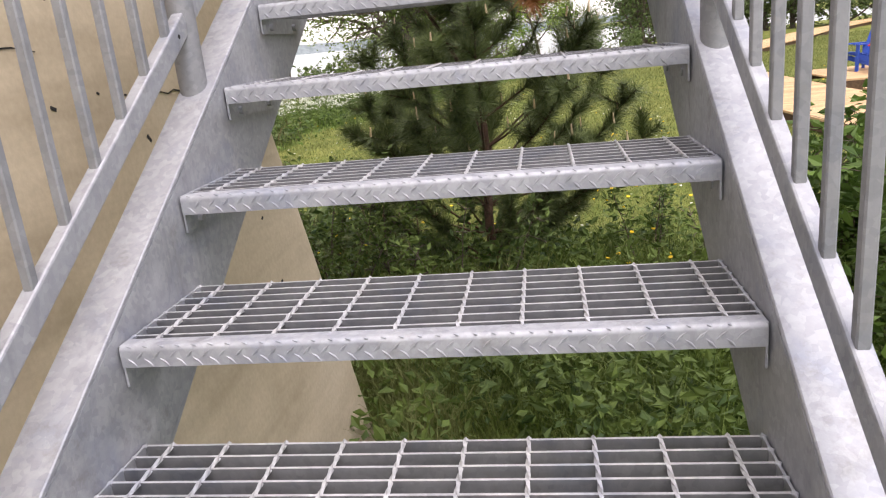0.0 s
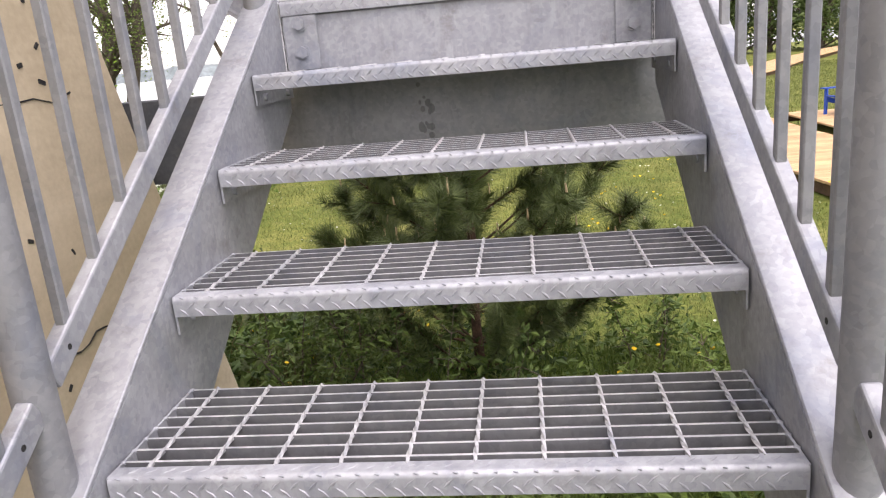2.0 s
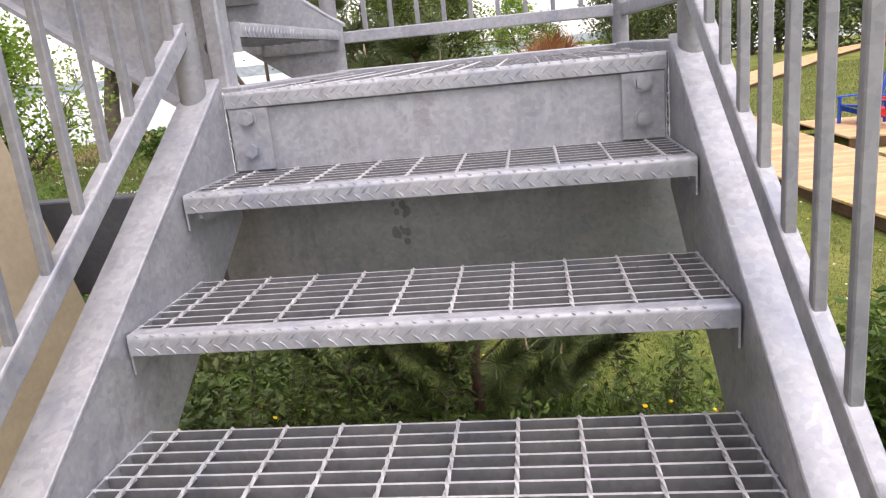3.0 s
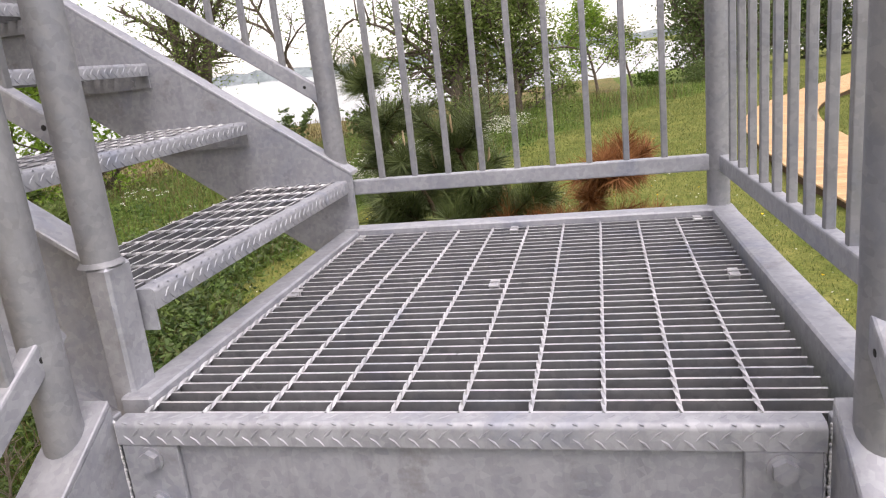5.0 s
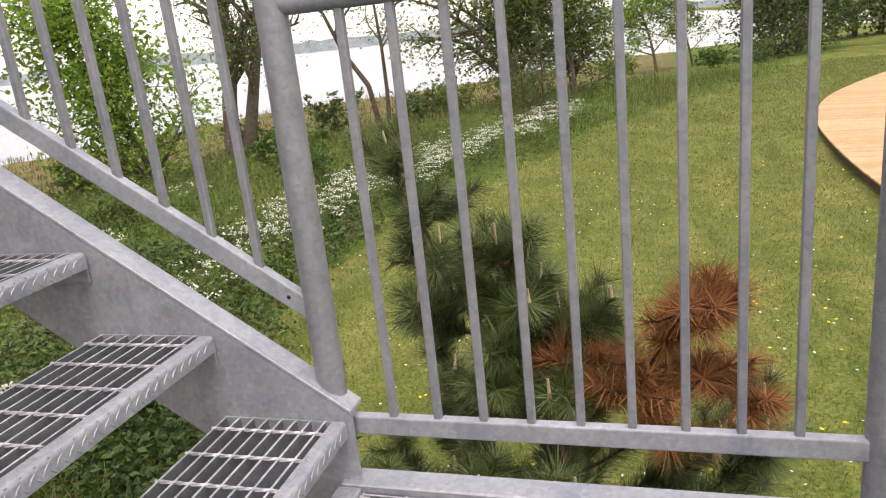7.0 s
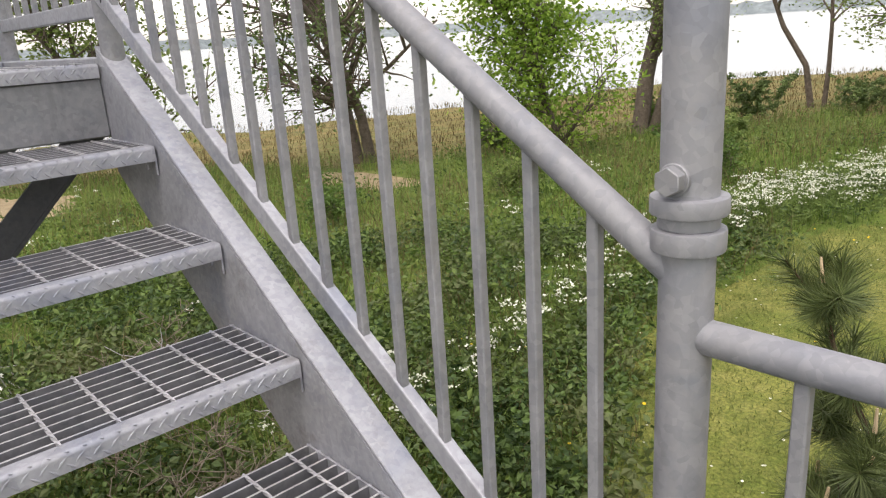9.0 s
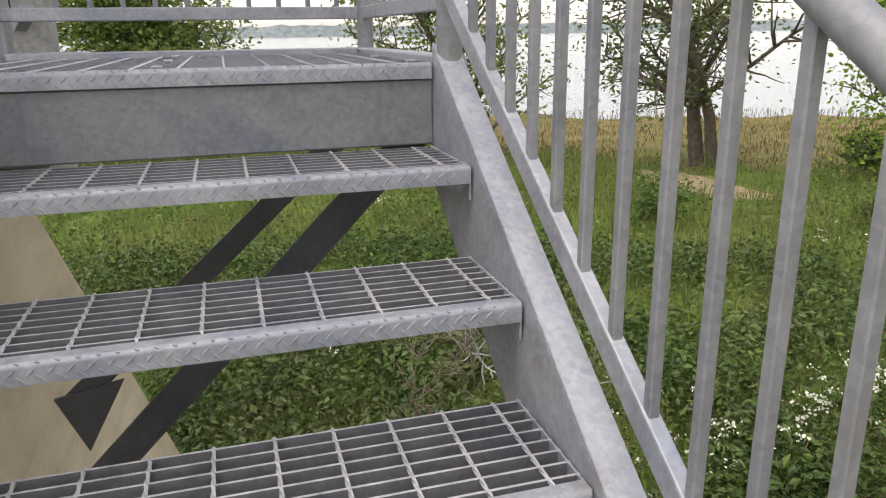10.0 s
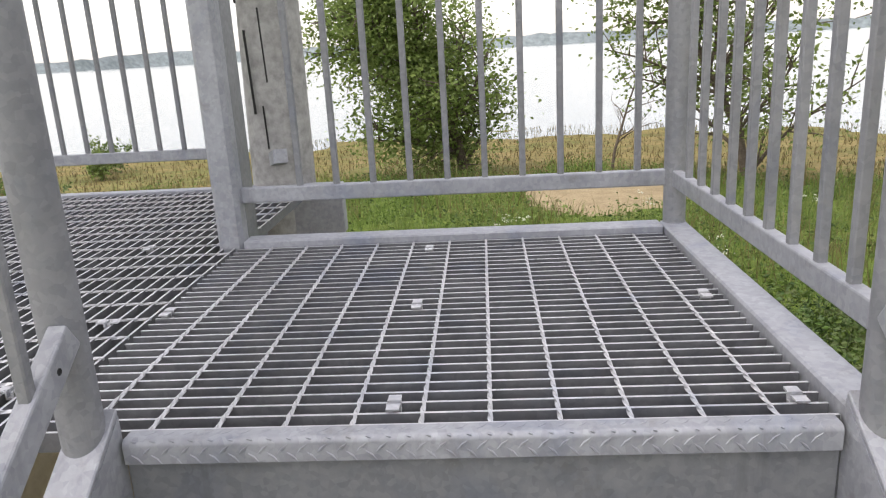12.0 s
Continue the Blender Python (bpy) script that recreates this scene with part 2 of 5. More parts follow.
def end_plate_mesh(depth):
    """The end of a tread: an upright plate with two slots, bolted to the stringer."""
    bm = bmesh.new()
    box(bm, -0.002, 0.002, 0.004, depth, -0.072, 0.0)
    box(bm, 0.0018, 0.0022 + 0.0005, 0.03, 0.055, -0.060, -0.046)
    for i in range(8):
        bmesh.ops.create_icosphere(bm, subdivisions=1, radius=0.0055, matrix=pose(0, 0.05 + i * 0.0353, -0.002) @ Matrix.Diagonal((1.2, 1, 0.7, 1)))
    for y in (0.06, depth - 0.06):
        tube(bm, (-0.006, y, -0.055), (0.012, y, -0.055), 0.009, 6)
    return ready("end_plate", bm, STEEL)


TREAD_D = 0.305
NOSING = nosing_mesh(1.0)
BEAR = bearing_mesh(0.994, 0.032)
CROSS = cross_mesh(TREAD_D - 0.03)
ENDP = end_plate_mesh(TREAD_D)


def tread_thing(m):
    t = thing("stair_tread", m, "galvanised steel grating tread with chequered nosing, bolted between stringers", "stair tread", "treads of the steel stair")
    part("nosing", NOSING, None, t, "chequered tread-plate nosing")
    for i in range(8):
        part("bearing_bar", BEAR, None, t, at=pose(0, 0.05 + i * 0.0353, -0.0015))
    for i in range(10):
        part("cross_bar", CROSS, None, t, at=pose(-0.45 + i * 0.1, 0.028, 0.0005))
    for s in (-1, 1):
        part("end_plate", ENDP, None, t, at=pose(s * 0.5, 0, -0.001))
    return t


first = tread_thing(FLIGHT1 @ pose(0, -G1, -R1))
for k in range(2, 13):
    copy_thing(first, FLIGHT1 @ pose(0, -k * G1, -k * R1))
for k in range(0, 6):
    copy_thing(first, FLIGHT2 @ pose(0, k * G2, k * R2))


# ---- stringers ----
def stringer(m, side, y0, y1, pitch_r, pitch_g, up, label):
    """A channel along one side of a flight: web inward, flanges outward. up: its top above the nosing line."""
    s = pitch_r / pitch_g
    c = math.cos(math.atan(s))
    deep = 0.268 / c
    st = thing("stair_stringer", m, label, "stringer", "stringers of the steel stair")
    x_in = 0.506 * side
    x_web = 0.514 * side
    x_out = (0.584 if pitch_r == R1 else 0.568) * side

    def strip(bm, xa, xb, za, zb, ya=y0, yb=y1):
        pts = [(ya, ya * s + za), (yb, yb * s + za), (yb, yb * s + zb), (ya, ya * s + zb)]
        va = [bm.verts.new((xa, y, z)) for y, z in pts]
        vb = [bm.verts.new((xb, y, z)) for y, z in pts]
        bm.faces.new(va)
        bm.faces.new(vb[::-1])
        for i in range(4):
            j = (i + 1) % 4
            bm.faces.new((va[j], va[i], vb[i], vb[j]))
        bmesh.ops.recalc_face_normals(bm, faces=bm.faces[:])

    bm = bmesh.new()
    strip(bm, x_in, x_web, up - deep, up - 0.013)
    part("web", bm, STEEL, st)
    bm = bmesh.new()
    strip(bm, x_in, x_out, up - 0.0125, up)
    bevel_all(bm, 0.002)
    part("top_flange", bm, STEEL, st)
    bm = bmesh.new()
    strip(bm, x_in, x_out, up - deep - 0.0125, up - deep - 0.0002)
    part("bottom_flange", bm, STEEL, st)
    return st


GROUND_Y1 = (GROUND + 0.15) / R1 * G1
for side in (-1, 1):
    stringer(FLIGHT1, side, GROUND_Y1, 0.008, R1, G1, 0.030, "sloping galvanised steel channel stringer beside the lower treads")
    upper = stringer(FLIGHT2, side, -0.012 if side > 0 else 0.030, 6 * G2 + 0.020, R2, G2, 0.032, "sloping galvanised steel channel stringer beside the upper treads")
    for k in range(6):
        bm = bmesh.new()
        p = Vector((0.514 * side, k * G2 + 0.075, k * R2 - 0.056))
        d = Vector((side, 0, 0))
        tube(bm, p, p + d * 0.003, 0.019, 14)
        tube(bm, p + d * 0.003, p + d * 0.013, 0.014, 6)
        part("bolt", bm, STEEL_DARK, upper, "dark bolt head", smooth=30)


# ---- landings ----
def landing_grating(parent, x0, x1, y0, y1, along_x, z=-0.002, phase=None):
    """Bearing bars 33 mm apart and twisted cross bars 100 mm apart inside a rectangle."""
    if along_x:
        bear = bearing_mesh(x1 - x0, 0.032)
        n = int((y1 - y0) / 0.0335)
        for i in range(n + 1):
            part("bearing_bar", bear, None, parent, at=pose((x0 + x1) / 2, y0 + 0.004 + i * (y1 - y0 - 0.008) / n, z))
        cross = cross_mesh(y1 - y0)
        k = int((x1 - x0) / 0.1)
        for i in range(k):
            part("cross_bar", cross, None, parent, at=pose(x0 + ((x1 - x0 - (k - 1) * 0.1) / 2 if phase is None else phase) + i * 0.1, y0, z + 0.002))
    else:
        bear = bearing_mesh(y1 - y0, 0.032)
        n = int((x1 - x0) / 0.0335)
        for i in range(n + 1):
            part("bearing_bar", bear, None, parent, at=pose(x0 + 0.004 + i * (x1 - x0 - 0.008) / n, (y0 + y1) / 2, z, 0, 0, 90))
        cross = cross_mesh(x1 - x0)
        k = int((y1 - y0) / 0.1)
        for i in range(k):
            part("cross_bar", cross, None, parent, at=pose(x0, y0 + ((y1 - y0 - (k - 1) * 0.1) / 2 if phase is None else phase) + i * 0.1, z + 0.002, 0, 0, -90))


def clip_mesh():
    """A saddle clip that holds a grating down: a folded strip with a bolt head."""
    bm = bmesh.new()
    box(bm, -0.024, -0.006, -0.010, 0.010, 0.001, 0.004)
    box(bm, 0.006, 0.024, -0.010, 0.010, 0.001, 0.004)
    box(bm, -0.008, 0.008, -0.011, 0.011, -0.012, -0.008)
    box(bm, -0.008, -0.005, -0.011, 0.011, -0.010, 0.004)
    box(bm, 0.005, 0.008, -0.011, 0.011, -0.010, 0.004)
    tube(bm, (0, 0, -0.009), (0, 0, -0.002), 0.006, 6)
    return ready("grating_clip", bm, STEEL_GRATE)


CLIP = clip_mesh()


def beam(bm, x0, x1, y0, y1, z0, z1, b=0.004):
    t = bmesh.new()
    box(t, x0, x1, y0, y1, z0, z1)
    bevel_all(t, b)
    me = bpy.data.meshes.new("tmp")
    t.to_mesh(me)
    t.free()
    bm.from_mesh(me)
    bpy.data.meshes.remove(me)


def bolt(parent, p, direction, r=0.017, mat=STEEL):
    bm = bmesh.new()
    p, d = Vector(p), Vector(direction)
    tube(bm, p, p + d * 0.003, r * 1.25, 14)
    tube(bm, p + d * 0.003, p + d * 0.014, r, 6)
    part("bolt", bm, mat, parent, smooth=30)


# lower landing
YE = 1.160                     # far edge beam
land1 = thing("landing_platform", pose(0, 0, 0), "square galvanised steel landing of open grating in a channel frame", "landing")
part("nosing", NOSING, None, land1, "chequered tread-plate nosing", at=pose(0, 0, 0))
bm = bmesh.new()
beam(bm, -0.505, 0.505, 0.012, 0.020, -0.190, -0.0375)
part("fascia", bm, STEEL, land1, "galvanised riser plate under the landing nosing")
bm = bmesh.new()
beam(bm, -0.60, 0.60, 0.068, 0.078, -0.49, -0.19)
deep = part("deep_beam", bm, STEEL_DULL, land1, "stained dull galvanised beam below the landing")
bm = bmesh.new()
rnd = random.Random(4)
for i in range(16):
    w = rnd.uniform(0.004, 0.010)
    bmesh.ops.create_circle(bm, cap_ends=True, segments=9, radius=w, matrix=Matrix.Translation((-0.125 + rnd.gauss(0, 0.011), 0.0665 - 0.0001 * i, -0.345 + rnd.gauss(0, 0.032))) @ Matrix.Rotation(math.pi / 2, 4, "X") @ Matrix.Diagonal((1, rnd.uniform(0.8, 1.9), 1, 1)))
tagged(part("stain", bm, STEEL_STAIN, deep, "dark stain"), kind="stuff")
for s in (-1, 1):
    bm = bmesh.new()
    beam(bm, s * 0.450 - 0.047, s * 0.450 + 0.047, 0.002, 0.0115, -0.186, -0.039, 0.002)
    cl = part("cleat", bm, STEEL, land1, "bolted end plate")
    for z in (-0.062, -0.138):
        bolt(cl, (s * 0.450, 0.002, z), (0, -1, 0))


def weld_bead(parent, p, q, r=0.0035, seed=1):
    """A ragged run of weld metal from p to q."""
    rnd = random.Random(seed)
    p, q = Vector(p), Vector(q)
    bm = bmesh.new()
    n = max(2, int((q - p).length / (r * 1.5)))
    for i in range(n + 1):
        c = p.lerp(q, i / n) + Vector((rnd.gauss(0, 0.0006), 0, 0))
        bmesh.ops.create_icosphere(bm, subdivisions=1, radius=r * rnd.uniform(0.8, 1.25), matrix=Matrix.Translation(c) @ Matrix.Diagonal((1.0, 0.7, 1.2, 1)))
    tagged(part("weld_bead", bm, STEEL_GRATE, parent, "ragged pale weld bead", smooth=60), kind="stuff")


for s in (-1, 1):
    bm = bmesh.new()
    beam(bm, s * 0.5075, s * 0.532, 0.0085, 0.032, -0.215, 0.004, 0.002)
    ep = part("end_plate", bm, STEEL, land1, "upright plate between stringer and landing")
    weld_bead(ep, (s * 0.506, 0.0075, -0.205), (s * 0.506, 0.0075, -0.004), 0.0036, 5 + s)
    weld_bead(ep, (s * 0.500, 0.0105, -0.188), (s * 0.500, 0.0105, -0.040), 0.0022, 9 + s)
bm = bmesh.new()
beam(bm, -0.525, 0.590, YE - 0.018, YE + 0.05, -0.20, 0.016)
part("far_beam", bm, STEEL, land1)
bm = bmesh.new()
bar(bm, (0.556, YE - 0.02, -0.09), (0.586, 0.034, -0.09), 0.060, 0.22)
bevel_all(bm, 0.004)
part("side_beam", bm, STEEL, land1)
bm = bmesh.new()
beam(bm, -0.530, -0.474, 0.06, YE - 0.0185, -0.20, 0.012)
part("side_beam", bm, STEEL, land1)
landing_grating(land1, -0.472, 0.528, 0.034, YE - 0.022, True, -0.002, 0.003)
for x, y in ((0.005, 0.615), (-0.005, 1.105), (0.495, 0.625), (0.485, 1.110), (-0.452, 0.595), (-0.455, 1.095)):
    part("grating_clip", CLIP, None, land1, at=pose(x, y, 0.0, 0, 0, 90))

# upper landing, with the deck that leads off beside it
X2F = -3.312                   # far edge
land2 = thing("landing_platform", pose(0, 0, 0), "galvanised steel top landing of open grating at the stair head", "landing")
part("nosing", NOSING, None, land2, "chequered tread-plate nosing", at=pose(L2X, Y2, L2Z, 0, 0, 90))
bm = bmesh.new()
beam(bm, L2X - 0.024, L2X - 0.012, 0.148, 1.158, L2Z - 0.195, L2Z - 0.038)
part("fascia", bm, STEEL_DULL, land2, "dull galvanised riser plate under the landing nosing")
bm = bmesh.new()
beam(bm, X2F - 0.03, L2X + 0.02, 1.166, 1.236, L2Z - 0.20, L2Z + 0.016)
part("side_beam", bm, STEEL, land2)
bm = bmesh.new()
beam(bm, X2F - 0.035, X2F + 0.035, -0.004, 1.164, L2Z - 0.20, L2Z + 0.018)
part("far_beam", bm, STEEL, land2)
landing_grating(land2, X2F + 0.04, L2X - 0.032, -0.02, 1.162, False, L2Z - 0.002, 0.099)
for x, y in ((-2.317, 0.534), (-2.754, 0.532), (-3.195, 0.528), (-2.312, 1.125), (-2.763, 1.125), (-2.757, -0.005)):
    part("grating_clip", CLIP, None, land2, at=pose(x, y, L2Z, 0, 0, 0))

deck = thing("platform_deck", pose(0, 0, 0), "open steel grating deck of the lookout beside the top landing", "deck")
landing_grating(deck, -4.21, -2.05, -2.1, -0.03, True, L2Z - 0.002)
bm = bmesh.new()
beam(bm, -4.28, -2.0, -2.18, -2.11, L2Z - 0.2, L2Z + 0.012)
part("edge_beam", bm, STEEL, deck)
bm = bmesh.new()
beam(bm, -4.28, -4.215, -2.105, 0.10, L2Z - 0.2, L2Z + 0.005)
part("edge_beam", bm, STEEL, deck)
for p, a in (((-2.71, -0.11, L2Z), 90), ((-2.40, -0.12, L2Z), 90), ((-3.31, -0.295, L2Z), 0)):
    part("grating_clip", CLIP, None, deck, at=Matrix.Translation(p) @ pose(0, 0, 0, 0, 0, a))


# ---- guard railings ----
RAIL_W, RAIL_H = 0.026, 0.044


def baluster_mesh(h):
    bm = bmesh.new()
    box(bm, -0.0085, 0.0085, -0.0085, 0.0085, 0, h)
    bevel_all(bm, 0.0022)
    return ready("baluster", bm, STEEL_TUBE)


def post_mesh(h, r=0.0302):
    bm = bmesh.new()
    tube(bm, (0, 0, 0), (0, 0, h), r, 24)
    bmesh.ops.create_cone(bm, cap_ends=True, segments=24, radius1=r + 0.006, radius2=r + 0.0005, depth=0.008, matrix=Matrix.Translation((0, 0, 0.002)))
    return ready("post", bm, STEEL_TUBE, 40)


def railing(label, p, q, low_p, low_q, top_p, top_q, n, first=None, step=0.1):
    """A guard between the places p and q (x, y): low_ and top_ are the heights of the lower rail's top and of the handrail's middle at both ends."""
    g = thing("guard_railing", pose(0, 0, 0), label, "railing", "guard railings of the steel stair")
    p, q = Vector(p), Vector(q)
    a, b = Vector((*p, low_p - RAIL_H / 2)), Vector((*q, low_q - RAIL_H / 2))
    bm = bmesh.new()
    run = (b - a).normalized() * 0.012
    bar(bm, a - run, b + run, RAIL_W, RAIL_H)
    bevel_all(bm, 0.004, 2)
    part("lower_rail", bm, STEEL, g)
    along = (b - a).normalized()
    across = along.cross(Vector((0, 0, 1))).normalized()
    for end, way in ((a, 1), (b, -1)) if low_p != low_q else ():
        bm = bmesh.new()
        c = end + along * way * 0.045
        tube(bm, c - across * (RAIL_W / 2 + 0.0006), c + across * (RAIL_W / 2 + 0.0006), 0.0048, 12)
        part("drain_hole", bm, RUBBER, g, "small dark drain hole")
    bm = bmesh.new()
    tp, tq = Vector((*p, top_p)), Vector((*q, top_q))
    run = (tq - tp).normalized() * 0.012
    tube(bm, tp - run, tq + run, 0.0212, 20)
    part("handrail", bm, STEEL_TUBE, g, "round tube handrail", smooth=40)
    me = baluster_mesh(top_p - low_p)
    for i in range(n):
        f = (i + 1) / (n + 1) if first is None else (first + i * step) / (q - p).length
        xy = p.lerp(q, f)
        part("baluster", me, None, g, at=pose(xy.x, xy.y, low_p + (low_q - low_p) * f - 0.006))
    return g


POST = {h: post_mesh(h) for h in (1.0, 1.15, 1.3)}


def round_post(x, y, z, h, label="round galvanised tube post standing on the stringer"):
    ob = part("guard_post", POST.setdefault(h, post_mesh(h) if h not in POST else POST[h]), None, None, at=pose(x, y, z))
    return tagged(ob, label, "post", "posts of the guard railings")


def n1(y):
    return y * R1 / G1


def n2(x):
    return T1Z + (T1X - x) * R2 / G2


TOP = 0.875                     # handrail above the nosing line
# each side: guard line, lower rail above the nosing line, and the first baluster and pitch of each bay
SIDES = ((0.537, 0.190, ((0.082, 0.110), (0.055, 0.111), (0.080, 0.108))), (-0.546, 0.200, ((0.090, 0.109), (0.070, 0.108), (0.090, 0.108))))
for px, low, bays in SIDES:
    for y in (-1.185, -2.375, -3.55):
        round_post(px * 1.015, y, n1(y) + 0.004, 1.0)
    for (ya, yb), (f1, step) in zip(((-0.03, -1.155), (-1.215, -2.345), (-2.405, -3.52)), bays):
        railing("sloping galvanised guard with square balusters beside the lower flight", (px, ya), (px, yb), n1(ya) + low, n1(yb) + low, n1(ya) + TOP, n1(yb) + TOP, 10, f1, step)
round_post(0.548, -0.030, -0.022, 1.3)
round_post(-0.552, -0.045, -0.028, 1.3)
BX, BY = -0.537, 1.203
AX, AY = 0.553, 1.207
H1 = 1.032
round_post(AX, AY, 0.012, 1.15, "round galvanised tube post at the landing corner")
railing("galvanised guard with square balusters along the lower landing", (BX + 0.028, 1.204), (AX - 0.028, 1.204), 0.157, 0.157, H1, H1, 9, 0.110, 0.1015)
railing("galvanised guard with square balusters along the lower landing", (AX + 0.012, AY - 0.028), (0.606, 0.035), 0.155, 0.155, H1, H1, 10, 0.105, 0.1025)
for s, yy in ((1, Y2 + 0.524), (-1, Y2 - 0.526)):
    xa, xb = BX - 0.020, -2.172
    railing("sloping galvanised guard with square balusters beside the upper flight", (xa, yy + (0.018 if s > 0 else 0)), (xb, yy - 0.004 * s), n2(xa) + 0.230, n2(xb) + 0.232, n2(xa) + 0.905, n2(xb) + 0.885, 15, 0.100, 0.1020)
    round_post(-2.208, yy + s * 0.016, 1.352, 1.15, "round galvanised tube post at the stair head")
railing("galvanised guard with square balusters along the top landing", (L2X - 0.008, 1.202), (X2F + 0.01, 1.202), L2Z + 0.163, L2Z + 0.163, L2Z + H1, L2Z + H1, 9, 0.104, 0.1065)
railing("galvanised guard with square balusters along the top landing", (X2F - 0.02, 1.172), (X2F - 0.02, -0.01), L2Z + 0.163, L2Z + 0.163, L2Z + H1, L2Z + H1, 10, 0.071, 0.1043)
round_post(X2F - 0.015, 1.203, L2Z + 0.012, 1.15, "round galvanised tube post at the top landing corner")
railing("galvanised guard with square balusters round the lookout deck", (-4.25, -0.30), (-4.25, -2.1), L2Z + 0.170, L2Z + 0.170, L2Z + H1, L2Z + H1, 16, 0.138, 0.1020)

# corner post of the lower landing: two tubes joined by a collar
post_b = thing("corner_post", pose(BX, BY, 0), "tall round galvanised corner post with a bolted collar joint", "post")
bm = bmesh.new()
tube(bm, (0, 0, 0.014), (0, 0, 1.15), 0.0315, 24)
part("lower_tube", bm, STEEL_TUBE, post_b, smooth=40)
for z0, z1, r in ((1.134, 1.160, 0.0420), (1.160, 1.176, 0.0345), (1.176, 1.197, 0.0435)):
    bm = bmesh.new()
    tube(bm, (0, 0, z0), (0, 0, z1), r, 28)
    bevel_all(bm, 0.0025, 2)
    part("collar_ring", bm, STEEL_TUBE, post_b, "ring of the collar joint", smooth=40)
bm = bmesh.new()
tube(bm, (0, 0, 1.190), (0, 0, 2.2), 0.0325, 24)
part("upper_tube", bm, STEEL_TUBE, post_b, smooth=40)
bm = bmesh.new()
tube(bm, (0, -0.030, 1.219), (0, -0.036, 1.219), 0.0185, 20)
tube(bm, (0, -0.034, 1.219), (0, -0.050, 1.219), 0.0165, 6)
bevel_all(bm, 0.001)
part("bolt", bm, STEEL_DULL, post_b, "hexagon bolt head", smooth=30)


# ---- concrete pier of the lookout, with battered faces ----
CONCRETE, n, l, b = material("tan_concrete")
p = world_pos(n)
t1 = noise_tex(n, l, 1.3, 7.0, p, 0.62, 0.5)
t2 = noise_tex(n, l, 60.0, 4.0, p, 0.6)
mp = n.new("ShaderNodeMapping")
mp.inputs["Scale"].default_value = (1.0, 1.0, 7.0)
l.new(p, mp.inputs["Vector"])
t3 = noise_tex(n, l, 0.9, 5.0, mp.outputs[0], 0.6, 0.3)
c = ramp(n, l, t1.outputs["Fac"], [(0.28, (0.40, 0.33, 0.225)), (0.5, (0.50, 0.42, 0.30)), (0.72, (0.56, 0.485, 0.36))]).outputs["Color"]
c = mix(n, l, 1.0, c, ramp(n, l, t2.outputs["Fac"], [(0.3, (0.92, 0.92, 0.92)), (0.7, (1.06, 1.06, 1.06))]).outputs["Color"], "MULTIPLY")
c = mix(n, l, 1.0, c, ramp(n, l, t3.outputs["Fac"], [(0.35, (0.84, 0.83, 0.81)), (0.6, (1.05, 1.05, 1.05))]).outputs["Color"], "MULTIPLY")
l.new(c, b.inputs["Base Color"])
b.inputs["Roughness"].default_value = 0.85
bump(n, l, b, t2.outputs["Fac"], 0.25, 0.004)


def pier_corner(x, y, z):
    """The plan of the pier shrinks upward by a fixed batter."""
    sx, sy = (1 if x > -2.8 else -1), (1 if y > -1.5 else -1)
    bx = 0.112 if sx > 0 else 0.50
    return (x - sx * bx * z, y - sy * 0.196 * z, z)


bm = bmesh.new()
plan = [(-0.971, -0.105), (-4.62, -0.105), (-4.62, -3.6), (-0.971, -3.6)]
levels = [-3.4, -2.5, -1.6, -0.7, 0.2, 0.9, 1.10]
rings = [[bm.verts.new(pier_corner(x, y, z)) for x, y in plan] for z in levels]
for r, s in zip(rings, rings[1:]):
    for i in range(4):
        j = (i + 1) % 4
        bm.faces.new((r[j], r[i], s[i], s[j]))
bm.faces.new(rings[-1][::-1])
bmesh.ops.recalc_face_normals(bm, faces=bm.faces[:])
bmesh.ops.bevel(bm, geom=[e for e in bm.edges if abs(e.verts[0].co.z - e.verts[1].co.z) > 0.1], offset=0.05, segments=3, affect="EDGES")
pier = part("concrete_pier", bm, CONCRETE, None, smooth=30)
tagged(pier, "tan weathered concrete pier with battered faces, cracks and pits", "concrete pier")

